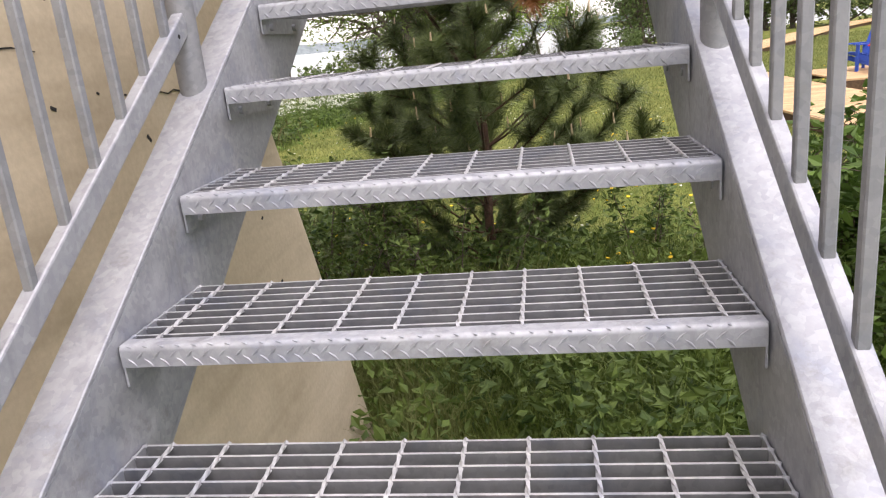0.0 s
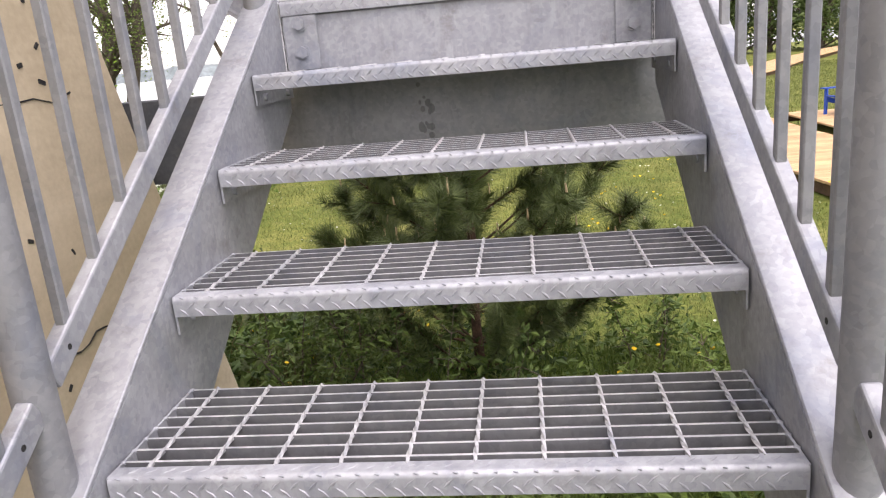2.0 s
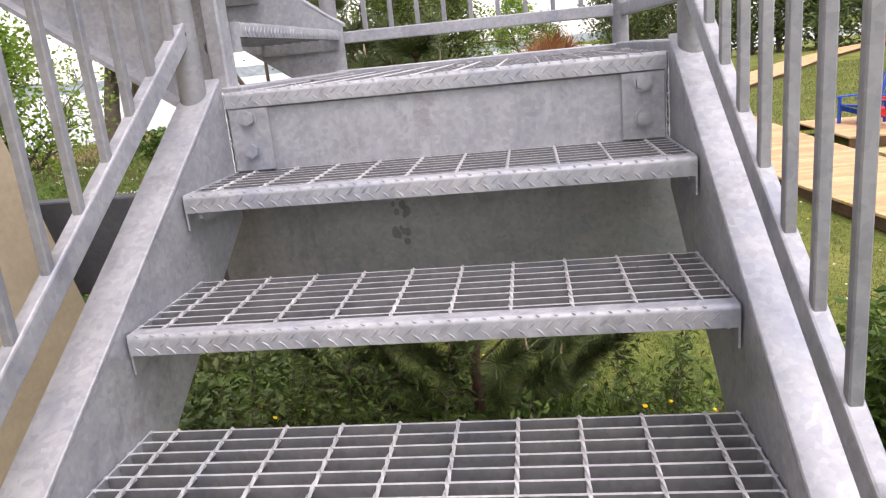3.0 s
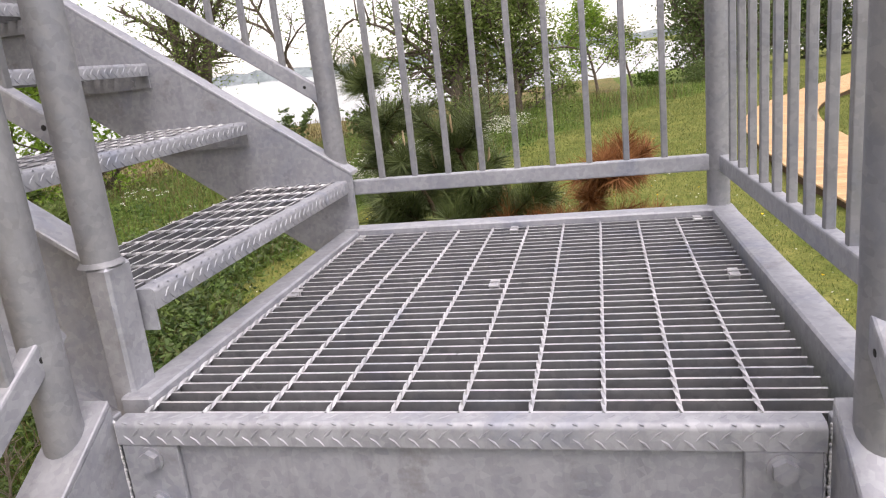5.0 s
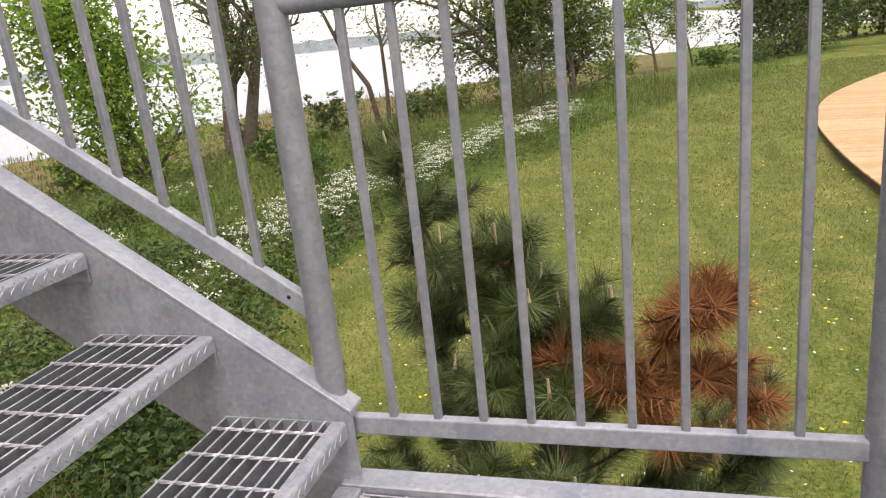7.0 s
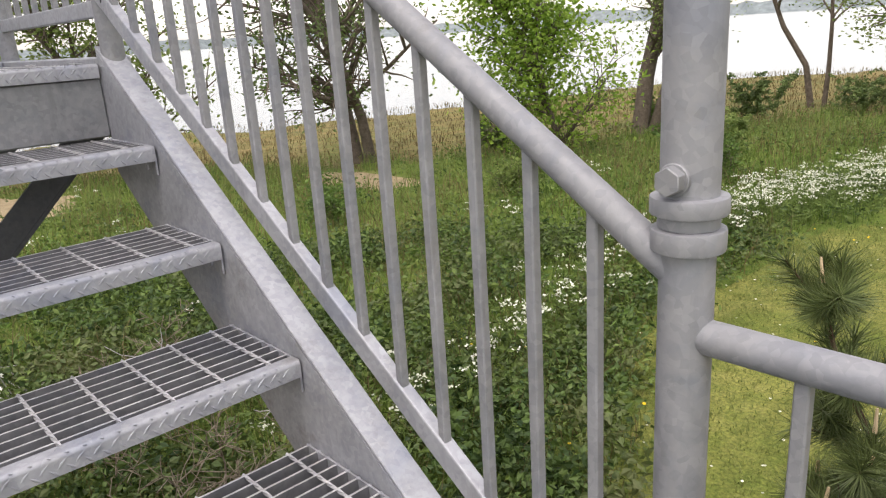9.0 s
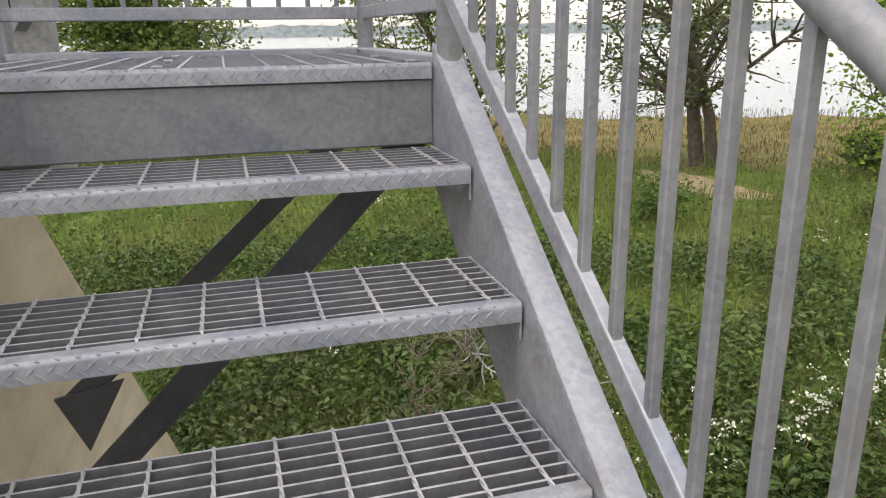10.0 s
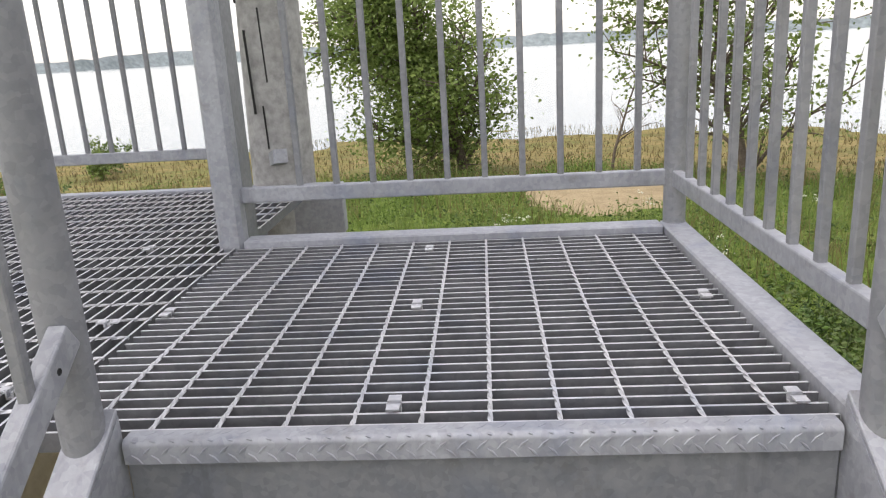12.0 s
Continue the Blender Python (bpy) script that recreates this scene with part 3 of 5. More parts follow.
# ---- ground and lake ----
def patchy(name, stops, s1, s2, s3):
    """Growing ground: broad patches, tufts and blades, each scale with its own share."""
    m, n, l, b = material(name)
    p = world_pos(n)
    t1 = noise_tex(n, l, s1, 6.0, p, 0.72, 0.6)
    t2 = noise_tex(n, l, s2, 6.0, p, 0.75, 0.4)
    t3 = noise_tex(n, l, s3, 4.0, p, 0.7)
    c = ramp(n, l, t1.outputs["Fac"], stops).outputs["Color"]
    c = mix(n, l, 0.45, c, ramp(n, l, t2.outputs["Fac"], stops).outputs["Color"])
    c = mix(n, l, 1.0, c, ramp(n, l, t3.outputs["Fac"], [(0.30, (0.42, 0.46, 0.42)), (0.5, (1, 1, 1)), (0.70, (1.5, 1.46, 1.4))]).outputs["Color"], "MULTIPLY")
    l.new(c, b.inputs["Base Color"])
    b.inputs["Roughness"].default_value = 1.0
    b.inputs["Specular IOR Level"].default_value = 0.1
    mp = n.new("ShaderNodeMapping")
    mp.inputs["Rotation"].default_value = (0, 0, radians(20))
    mp.inputs["Scale"].default_value = (1.0, 0.16, 1.0)
    l.new(p, mp.inputs["Vector"])
    t4 = noise_tex(n, l, s2 * 0.7, 5.0, mp.outputs[0], 0.65, 0.3)
    c = mix(n, l, 1.0, c, ramp(n, l, t4.outputs["Fac"], [(0.3, (0.74, 0.78, 0.72)), (0.7, (1.24, 1.2, 1.2))]).outputs["Color"], "MULTIPLY")
    l.new(c, b.inputs["Base Color"])
    bump(n, l, b, t3.outputs["Fac"], 0.8, 0.03)
    return m


WATER = -4.3
SHORE = [(-180, 260), (-60, 300), (-30, 230), (-7, 122), (3, 104), (17.6, 80), (26, 77), (42, 62), (60, 55), (72, 56), (102, 56), (120, 57), (150, 75), (180, 260)]


def shore_r(x, y):
    a = math.degrees(math.atan2(-x, y))
    return float(np.interp(a, [s[0] for s in SHORE], [s[1] for s in SHORE]))


def ground_z(x, y):
    r = math.hypot(x, y)
    f = r / shore_r(x, y)
    t = min(1, max(0, (f - 0.22) / 0.78))
    z = GROUND - 1.85 * t * t * (3 - 2 * t)
    if f > 1:
        z -= min(3.0, (f - 1) * 12)
    z += 0.10 * noise.noise((x * 0.22, y * 0.22, 3.1)) + 0.03 * noise.noise((x * 1.1, y * 1.1, 7.7))
    if r < 7:
        z -= 0.03
    return z


LAWN_EDGE_Y = [2.0, 3.6, 5.0, 9.0, 14.0, 16.5, 24.0, 37.0, 60.0]
LAWN_EDGE_X = [2.5, -1.2, -3.2, -5.2, -5.0, -3.6, -1.8, 4.5, 14.0]


def zone(x, y):
    """0 meadow, 1 mown lawn, 2 reeds and dry grass by the lake, 3 bare sand."""
    r, f = math.hypot(x, y), math.hypot(x, y) / shore_r(x, y)
    w = 0.8 * noise.noise((x * 0.35, y * 0.35, 1.0)) + 0.3 * noise.noise((x * 1.3, y * 1.3, 4.0))
    if y > 3.2 and x + w * 0.4 > np.interp(y, LAWN_EDGE_Y, LAWN_EDGE_X):
        return 1
    if math.hypot((x + 17.8) / 2.8, (y - 13.0) / 0.9) + 0.3 * w < 1 or math.hypot((x + 24) / 3.2, (y - 4.2) / 2.4) + 0.3 * w < 1:
        return 3
    if f + 0.10 * w > (0.42 if y > 14 else 0.55) and f < 1.3 and x < 2:
        return 2
    return 0


MEADOW = patchy("meadow_soil", [(0.28, (0.03, 0.045, 0.012)), (0.45, (0.075, 0.115, 0.022)), (0.56, (0.12, 0.165, 0.038)), (0.70, (0.20, 0.175, 0.08))], 0.35, 3.2, 30)
LAWN = patchy("mown_lawn", [(0.28, (0.06, 0.095, 0.018)), (0.45, (0.105, 0.13, 0.03)), (0.56, (0.165, 0.172, 0.048)), (0.70, (0.24, 0.225, 0.085))], 0.45, 3.0, 26)
REED = patchy("reed_bed", [(0.28, (0.07, 0.10, 0.025)), (0.45, (0.12, 0.12, 0.042)), (0.58, (0.17, 0.13, 0.058)), (0.72, (0.22, 0.17, 0.085))], 0.16, 1.1, 6)
SAND = simple_noise_mat("bare_sand", [(0.3, (0.21, 0.165, 0.10)), (0.7, (0.33, 0.265, 0.165))], 1.4, 0.95, 0.6, 0.03, 20, 0.1)



def spaced(lo, hi, step):
    """Grid lines: even inside lo to hi, wider and wider outside."""
    out = [lo + step * i for i in range(int((hi - lo) / step) + 1)]
    for i in range(1, 70):
        out += [lo - step * i - 0.034 * i * i, hi + step * i + 0.034 * i * i]
    return sorted(set(round(v, 3) for v in out + [-3500, -1200, -500, 500, 1200, 3500]))


gx, gy = spaced(-26, 10, 0.33), spaced(-4, 42, 0.33)
bm = bmesh.new()
grid = [[bm.verts.new((x, y, ground_z(x, y) if math.hypot(x, y) < 400 else (-8 if x < 60 else -2))) for y in gy] for x in gx]
for i in range(len(gx) - 1):
    for j in range(len(gy) - 1):
        f = bm.faces.new((grid[i][j], grid[i + 1][j], grid[i + 1][j + 1], grid[i][j + 1]))
        f.material_index = zone((gx[i] + gx[i + 1]) / 2, (gy[j] + gy[j + 1]) / 2)
        f.smooth = True
ground = part("ground", bm, [MEADOW, LAWN, REED, SAND], None)
tagged(ground, "rough meadow and mown lawn sloping to a reedy shore", "ground", kind="structure")

wm, n, l, b = material("lake_water")
b.inputs["Base Color"].default_value = (0.10, 0.13, 0.14, 1)
b.inputs["Roughness"].default_value = 0.12
b.inputs["Specular IOR Level"].default_value = 0.6
p = world_pos(n)
t = noise_tex(n, l, 1.1, 5.0, p, 0.6)
bump(n, l, b, t.outputs["Fac"], 0.22, 0.25)
bm = bmesh.new()
bmesh.ops.create_grid(bm, x_segments=8, y_segments=8, size=3500, matrix=Matrix.Translation((0, 0, WATER)))
tagged(part("water", bm, wm, None), "calm pale lake reflecting an overcast sky", "lake", kind="structure")

# far shore: low wooded hills, the distance haze mixed into their colour
FAR = simple_noise_mat("hazed_far_woods", [(0.3, (0.16, 0.19, 0.19)), (0.7, (0.23, 0.26, 0.27))], 0.02, 1.0, 0.2, 0.5, 0.1, 0.0)
bm = bmesh.new()
prev = None
for i in range(241):
    a = radians(-30 + i * 0.75)
    r = 1500 + 260 * noise.noise((i * 0.06, 0.3, 0))
    h = 16 + 16 * abs(noise.noise((i * 0.05, 5.0, 0))) + 5 * noise.noise((i * 0.9, 8.0, 0))
    lo = bm.verts.new((-math.sin(a) * r, math.cos(a) * r, WATER - 1))
    hi = bm.verts.new((-math.sin(a) * r * 1.02, math.cos(a) * r * 1.02, WATER + h))
    back = bm.verts.new((-math.sin(a) * r * 1.15, math.cos(a) * r * 1.15, WATER - 1))
    if prev:
        bm.faces.new((prev[0], lo, hi, prev[1]))
        bm.faces.new((prev[1], hi, back, prev[2]))
    prev = (lo, hi, back)
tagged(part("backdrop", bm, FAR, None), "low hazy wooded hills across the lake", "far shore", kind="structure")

# ---- boardwalk ----
m, n, l, b = material("larch_boards")
oi = n.new("ShaderNodeObjectInfo")
p = world_pos(n)
c = ramp(n, l, oi.outputs["Random"], [(0.0, (0.40, 0.245, 0.115)), (1.0, (0.53, 0.345, 0.175))]).outputs["Color"]
t = noise_tex(n, l, 5.0, 6.0, p, 0.65)
v = ramp(n, l, t.outputs["Fac"], [(0.3, (0.8, 0.8, 0.8)), (0.7, (1.12, 1.12, 1.12))]).outputs["Color"]
l.new(mix(n, l, 1.0, c, v, "MULTIPLY"), b.inputs["Base Color"])
b.inputs["Roughness"].default_value = 0.75
bump(n, l, b, t.outputs["Fac"], 0.3, 0.003)
WOOD = m
# joist wood darkened to hold the shadow under the deck edge
WOOD_DARK = simple_noise_mat("shaded_joist_wood", [(0.3, (0.06, 0.035, 0.02)), (0.7, (0.11, 0.065, 0.035))], 3.0)
WALK_Z = -2.28
CENTRE = [(7.0, -1.0), (5.6, 5.0), (5.0, 9.0), (4.8, 13.0), (4.85, 17.0), (5.2, 21.5), (6.3, 26.0), (8.5, 30.5), (11.8, 36.0), (16.0, 44.0), (23.0, 55.0), (32.0, 66.0)]
cum = [0.0]
for a, c2 in zip(CENTRE, CENTRE[1:]):
    cum.append(cum[-1] + math.dist(a, c2))


def walk_at(s):
    def px(u):
        return Vector((float(np.interp(u, cum, [q[0] for q in CENTRE])), float(np.interp(u, cum, [q[1] for q in CENTRE]))))
    c = sum((px(s + d) for d in (-2, -1.5, -1, -0.5, 0, 0.5, 1, 1.5, 2)), Vector((0, 0))) / 9
    t = (sum((px(s + d + 0.3) - px(s + d - 0.3) for d in (-2, -1, 0, 1, 2)), Vector((0, 0)))).normalized()
    return c, t


boardwalk = thing("boardwalk", pose(0, 0, 0), "curving boardwalk of pale new larch boards above the grass", "boardwalk")
bm = bmesh.new()
box(bm, -1.02, 1.02, -0.068, 0.068, -0.04, 0)
bevel_all(bm, 0.005)
BOARD = ready("board", bm, WOOD)
s = 0.5
far_boards = bmesh.new()
count = 0
while s < cum[-1] - 1:
    c, t = walk_at(s)
    a = math.degrees(math.atan2(-t.x, t.y))
    m4 = pose(c.x, c.y, WALK_Z + 0.002 * math.sin(s * 7), 0, 0, a)
    if count < 230:
        part("board", BOARD, None, boardwalk, at=m4)
        s += 0.145
    else:
        bmesh.ops.create_cube(far_boards, size=1, matrix=m4 @ Matrix.Translation((0, 0, -0.02)) @ Matrix.Diagonal((2.04, 0.285, 0.04, 1)))
        s += 0.30
    count += 1
tagged(part("far_boards", far_boards, WOOD, boardwalk), kind="stuff")
for side in (-0.93, 0.93):
    bm = bmesh.new()
    prev = None
    for i in range(int((cum[-1] - 1.5) / 0.8)):
        c, t = walk_at(0.6 + i * 0.8)
        nrm = Vector((t.y, -t.x)) * side
        q = Vector((c.x + nrm.x, c.y + nrm.y, WALK_Z - 0.13))
        if prev:
            bar(bm, prev, q, 0.05, 0.18)
        prev = q
    part("edge_joist", bm, WOOD_DARK, boardwalk, "edge joist, deck-edge shadow in its dark colour")


# ---- plants ----
rng = np.random.default_rng(7)


def raw_mesh(name, verts, faces, mats, mat_index=None):
    me = bpy.data.meshes.new(name)
    me.from_pydata([tuple(v) for v in verts], [], faces)
    for mt in (mats if isinstance(mats, (list, tuple)) else (mats,)):
        me.materials.append(mt)
    if mat_index is not None:
        me.polygons.foreach_set("material_index", mat_index)
    return me


def limb_mesh(name, segs, mat, sides=6):
    """Tapered limbs out of (start, end, radius, radius) pieces."""
    verts, faces = [], []
    for p, q, r0, r1 in segs:
        d = (q - p).normalized()
        u = d.orthogonal().normalized()
        w = d.cross(u)
        i0 = len(verts)
        for c, r in ((p, r0), (q, r1)):
            for k in range(sides):
                a = 2 * math.pi * k / sides
                verts.append(c + (u * math.cos(a) + w * math.sin(a)) * r)
        for k in range(sides):
            j = (k + 1) % sides
            faces.append((i0 + k, i0 + j, i0 + sides + j, i0 + sides + k))
    me = raw_mesh(name, verts, faces, mat)
    me.polygons.foreach_set("use_smooth", [True] * len(faces))
    return me


def leaf_cloud(name, centres, size, mat, aspect=0.55, spread=0.0, droop=0.0):
    """One small folded leaf (two triangles) at each centre, turned at random."""
    n = len(centres)
    c = np.asarray(centres, float) + rng.normal(0, spread, (n, 3)) if spread else np.asarray(centres, float)
    d = rng.normal(0, 1, (n, 3))
    d[:, 2] = d[:, 2] * 0.6 - droop
    d /= np.linalg.norm(d, axis=1)[:, None]
    o = rng.normal(0, 1, (n, 3))
    o -= d * np.sum(o * d, axis=1)[:, None]
    o /= np.linalg.norm(o, axis=1)[:, None]
    s = size * rng.uniform(0.65, 1.35, (n, 1))
    v = np.empty((n, 4, 3))
    v[:, 0], v[:, 2] = c - d * s * 0.5, c + d * s * 0.5
    up = np.cross(d, o) * s * 0.10
    v[:, 1], v[:, 3] = c + o * s * aspect * 0.5 + up, c - o * s * aspect * 0.5 + up
    f = np.arange(n * 4).reshape(n, 4)
    faces = np.concatenate([f[:, [0, 1, 2]], f[:, [0, 2, 3]]]).tolist()
    return raw_mesh(name, v.reshape(-1, 3).tolist(), faces, mat)


def grow(base, height, r0, levels, spread, first=0.25, lean=(0, 0), kids=5, gravity=0.0, ratio=0.55, rnd=None, wander=0.12):
    """Branching pieces of a tree and the twig ends of it."""
    rnd = rnd or random
    segs, tips = [], []

    def limb(p, d, length, r, lvl):
        n = 5 if lvl == 0 else 4
        pts = [p]
        for i in range(n):
            d = (d + Vector((rnd.gauss(0, wander), rnd.gauss(0, wander), rnd.gauss(0, wander) - gravity * lvl))).normalized()
            q = pts[-1] + d * length / n
            ra, rb = r * (1 - 0.75 * i / n), r * (1 - 0.75 * (i + 1) / n)
            segs.append((pts[-1], q, max(ra, 0.004), max(rb, 0.003)))
            pts.append(q)
            f = (i + 1) / n
            if lvl < levels and f > first:
                for _ in range(kids if lvl == 0 else max(2, kids - 2)):
                    a = rnd.uniform(0, 2 * math.pi)
                    side = d.orthogonal().normalized()
                    side.rotate(Matrix.Rotation(a, 3, d))
                    nd = (d * rnd.uniform(0.25, 0.7) + side * spread + Vector((0, 0, 0.15))).normalized()
                    limb(pts[-2].lerp(q, rnd.random()), nd, length * ratio * rnd.uniform(0.6, 1.15) * (1.15 - 0.55 * f), r * 0.42, lvl + 1)
            elif lvl >= levels:
                tips.append(q)
        tips.append(pts[-1])

    limb(Vector(base), Vector((lean[0], lean[1], 1)).normalized(), height, r0, 0)
    return segs, tips


BARK = simple_noise_mat("grey_brown_bark", [(0.3, (0.07, 0.055, 0.042)), (0.7, (0.16, 0.13, 0.10))], 6.0, 0.95, 1.0, 0.03, 30)
BARK_PINE = simple_noise_mat("pine_bark", [(0.3, (0.05, 0.03, 0.022)), (0.7, (0.12, 0.07, 0.045))], 20.0, 0.95, 0.8, 0.01, 60)
LEAF_WILLOW = leaf_mat("willow_leaves", (0.10, 0.155, 0.035), (0.25, 0.32, 0.095), trans=0.52)
LEAF_BRIGHT = leaf_mat("fresh_maple_leaves", (0.14, 0.26, 0.03), (0.30, 0.43, 0.07), trans=0.58)
LEAF_DARK = leaf_mat("dark_leaves", (0.06, 0.10, 0.03), (0.17, 0.23, 0.075), trans=0.42)
LEAF_SHRUB = leaf_mat("shrub_leaves", (0.05, 0.10, 0.018), (0.12, 0.20, 0.035), trans=0.3)
LEAF_WEED = leaf_mat("weed_leaves", (0.025, 0.055, 0.011), (0.12, 0.175, 0.038), dry=(0.15, 0.215, 0.045), dry_scale=0.55)
LEAF_NETTLE = leaf_mat("nettle_leaves", (0.018, 0.045, 0.010), (0.088, 0.145, 0.030), trans=0.22, dry=(0.11, 0.125, 0.045), dry_scale=0.8)
NEEDLE = leaf_mat("pine_needles", (0.038, 0.06, 0.017), (0.145, 0.185, 0.06), 0.5, 0.15)
NEEDLE_DEAD = leaf_mat("dead_brown_needles", (0.20, 0.075, 0.022), (0.34, 0.15, 0.055), 0.7, 0.1)
CANDLE = leaf_mat("pine_candles", (0.42, 0.31, 0.18), (0.58, 0.46, 0.30), 0.7, 0.1)
PETAL = leaf_mat("white_umbels", (0.50, 0.53, 0.40), (0.76, 0.77, 0.68), 0.8, 0.2)
YELLOW = leaf_mat("yellow_dandelions", (0.70, 0.46, 0.01), (0.85, 0.62, 0.03), 0.8, 0.1)
BLADE = leaf_mat("meadow_grass_blades", (0.05, 0.10, 0.016), (0.18, 0.26, 0.052), 0.7, 0.38, (0.20, 0.215, 0.075))
BLADE_LAWN = leaf_mat("lawn_grass_blades", (0.105, 0.14, 0.034), (0.25, 0.265, 0.085), 0.7, 0.36)
BLADE_DRY = leaf_mat("dry_reed_blades", (0.09, 0.075, 0.03), (0.185, 0.14, 0.062), 0.8, 0.25)


def tree(x, y, height, trunk_r, leaf, label, n_leaf, size, levels=2, spread=0.75, first=0.2, kids=5, lean=(0, 0), seed=1, gravity=0.0, leaf_spread=0.28, ratio=0.5, twins=0, bark=None, droop=0.2, name="tree"):
    rnd = random.Random(seed)
    z = ground_z(x, y) - 0.1
    t = thing(name, pose(x, y, z), label, "tree")
    segs, tips = grow((0, 0, 0), height, trunk_r, levels, spread, first, lean, kids, gravity, ratio, rnd)
    for k in range(twins):
        s2, t2 = grow((0.45 + 0.2 * k, 0.25 * (k + 1), 0), height * 0.92, trunk_r * 0.8, levels, spread, first, (0.12, 0.03), kids, gravity, ratio, rnd)
        segs, tips = segs + s2, tips + t2
    part("trunk", limb_mesh("trunk", segs, bark or BARK), None, t)
    tp = np.array([tuple(v) for v in tips])
    if n_leaf:
        c = tp[rng.integers(0, len(tp), n_leaf)]
        part("crown", leaf_cloud("crown", c, size, leaf, spread=leaf_spread, droop=droop), None, t)
    return t


tree(-15.5, 24.5, 11.0, 0.34, LEAF_WILLOW, "old twin-trunked tree with thin spring foliage near the shore", 15000, 0.105, seed=3, kids=5, first=0.25, spread=0.5, ratio=0.36, twins=1, leaf_spread=0.5)
tree(-13.4, 35.0, 10.0, 0.16, LEAF_WILLOW, "slender tree with bare twigs and few leaves", 2500, 0.14, seed=5, kids=3, first=0.45, twins=1)
tree(-6.6, 34.5, 11.0, 0.35, LEAF_WILLOW, "broad leafy willow by the meadow edge", 26000, 0.19, seed=8, kids=6, first=0.1, gravity=0.05, leaf_spread=0.5)
tree(-3.6, 36.0, 8.0, 0.2, LEAF_WILLOW, "leafy willow by the meadow edge", 9000, 0.19, seed=9, kids=5, first=0.1, gravity=0.05, leaf_spread=0.4)
tree(0.2, 52.0, 6.0, 0.12, LEAF_BRIGHT, "small light green tree above the lake", 4500, 0.2, seed=11, kids=4, first=0.25)
tree(2.6, 54.0, 5.0, 0.10, LEAF_WILLOW, "small light tree above the lake", 2600, 0.2, seed=12, kids=4, first=0.25)
tree(7.6, 54.0, 10.5, 0.25, LEAF_DARK, "dark dense tree beside the lawn", 15000, 0.25, seed=13, kids=6, first=0.05, leaf_spread=0.55)
tree(9.6, 57.0, 11.5, 0.25, LEAF_DARK, "dark dense tree beside the lawn", 15000, 0.25, seed=14, kids=6, first=0.05, leaf_spread=0.55)
tree(-20.6, 15.1, 9.5, 0.25, LEAF_DARK, "tall sparse tree standing before the lake", 9500, 0.15, seed=17, kids=5, first=0.2, leaf_spread=0.35, twins=1)
tree(-15.0, 19.2, 6.2, 0.11, LEAF_BRIGHT, "young maple with bright fresh leaves", 11000, 0.17, seed=19, kids=6, first=0.1, leaf_spread=0.5)
tree(-31.5, -0.2, 8.6, 0.22, LEAF_WILLOW, "round leafy tree before the lake", 26000, 0.20, seed=23, kids=6, first=0.04, leaf_spread=0.5, ratio=0.5)
tree(-26.5, 9.6, 9.0, 0.18, LEAF_WILLOW, "tall leafy tree before the lake", 9000, 0.18, seed=24, kids=5, first=0.1, leaf_spread=0.4)
tree(-30.0, 5.6, 5.0, 0.07, LEAF_DARK, "thin bare sapling before the lake", 0, 0.1, seed=25, kids=3, first=0.3)
for i in range(26):
    tree(13 + i * 2.2 + rng.uniform(-0.6, 0.6), 74 - i * 0.6 + rng.uniform(-4, 6), rng.uniform(11, 16), 0.25, LEAF_DARK, "dark tree in the wood behind the lawn", 5000, 0.42, seed=40 + i, kids=5, first=0.04, leaf_spread=0.9, levels=1, ratio=0.42)


# ---- the young pine beside the landing ----
def needles(tips, n_each, length, width, mat, name):
    """Long needles in a brush round each shoot: tips holds (base, tip)."""
    out = []
    for p, q in tips:
        d = np.array(q - p)
        ln = np.linalg.norm(d)
        d = d / ln
        t = rng.uniform(0.05, 1.0, (n_each, 1))
        a = rng.normal(0, 1, (n_each, 3))
        a -= d * (a @ d)[:, None]
        a /= np.linalg.norm(a, axis=1)[:, None]
        way = d * rng.uniform(0.35, 0.95, (n_each, 1)) + a * rng.uniform(0.6, 1.0, (n_each, 1))
        way /= np.linalg.norm(way, axis=1)[:, None]
        base = np.array(p) + d * ln * t
        tip = base + way * length * rng.uniform(0.7, 1.2, (n_each, 1)) - np.array([0, 0, 0.008])
        side = np.cross(way, a + rng.normal(0, 0.3, (n_each, 3)))
        side /= np.linalg.norm(side, axis=1)[:, None]
        out.append(np.stack([base - side * width, base + side * width, tip], axis=1))
    v = np.concatenate(out).reshape(-1, 3)
    return raw_mesh(name, v.tolist(), np.arange(len(v)).reshape(-1, 3).tolist(), mat)


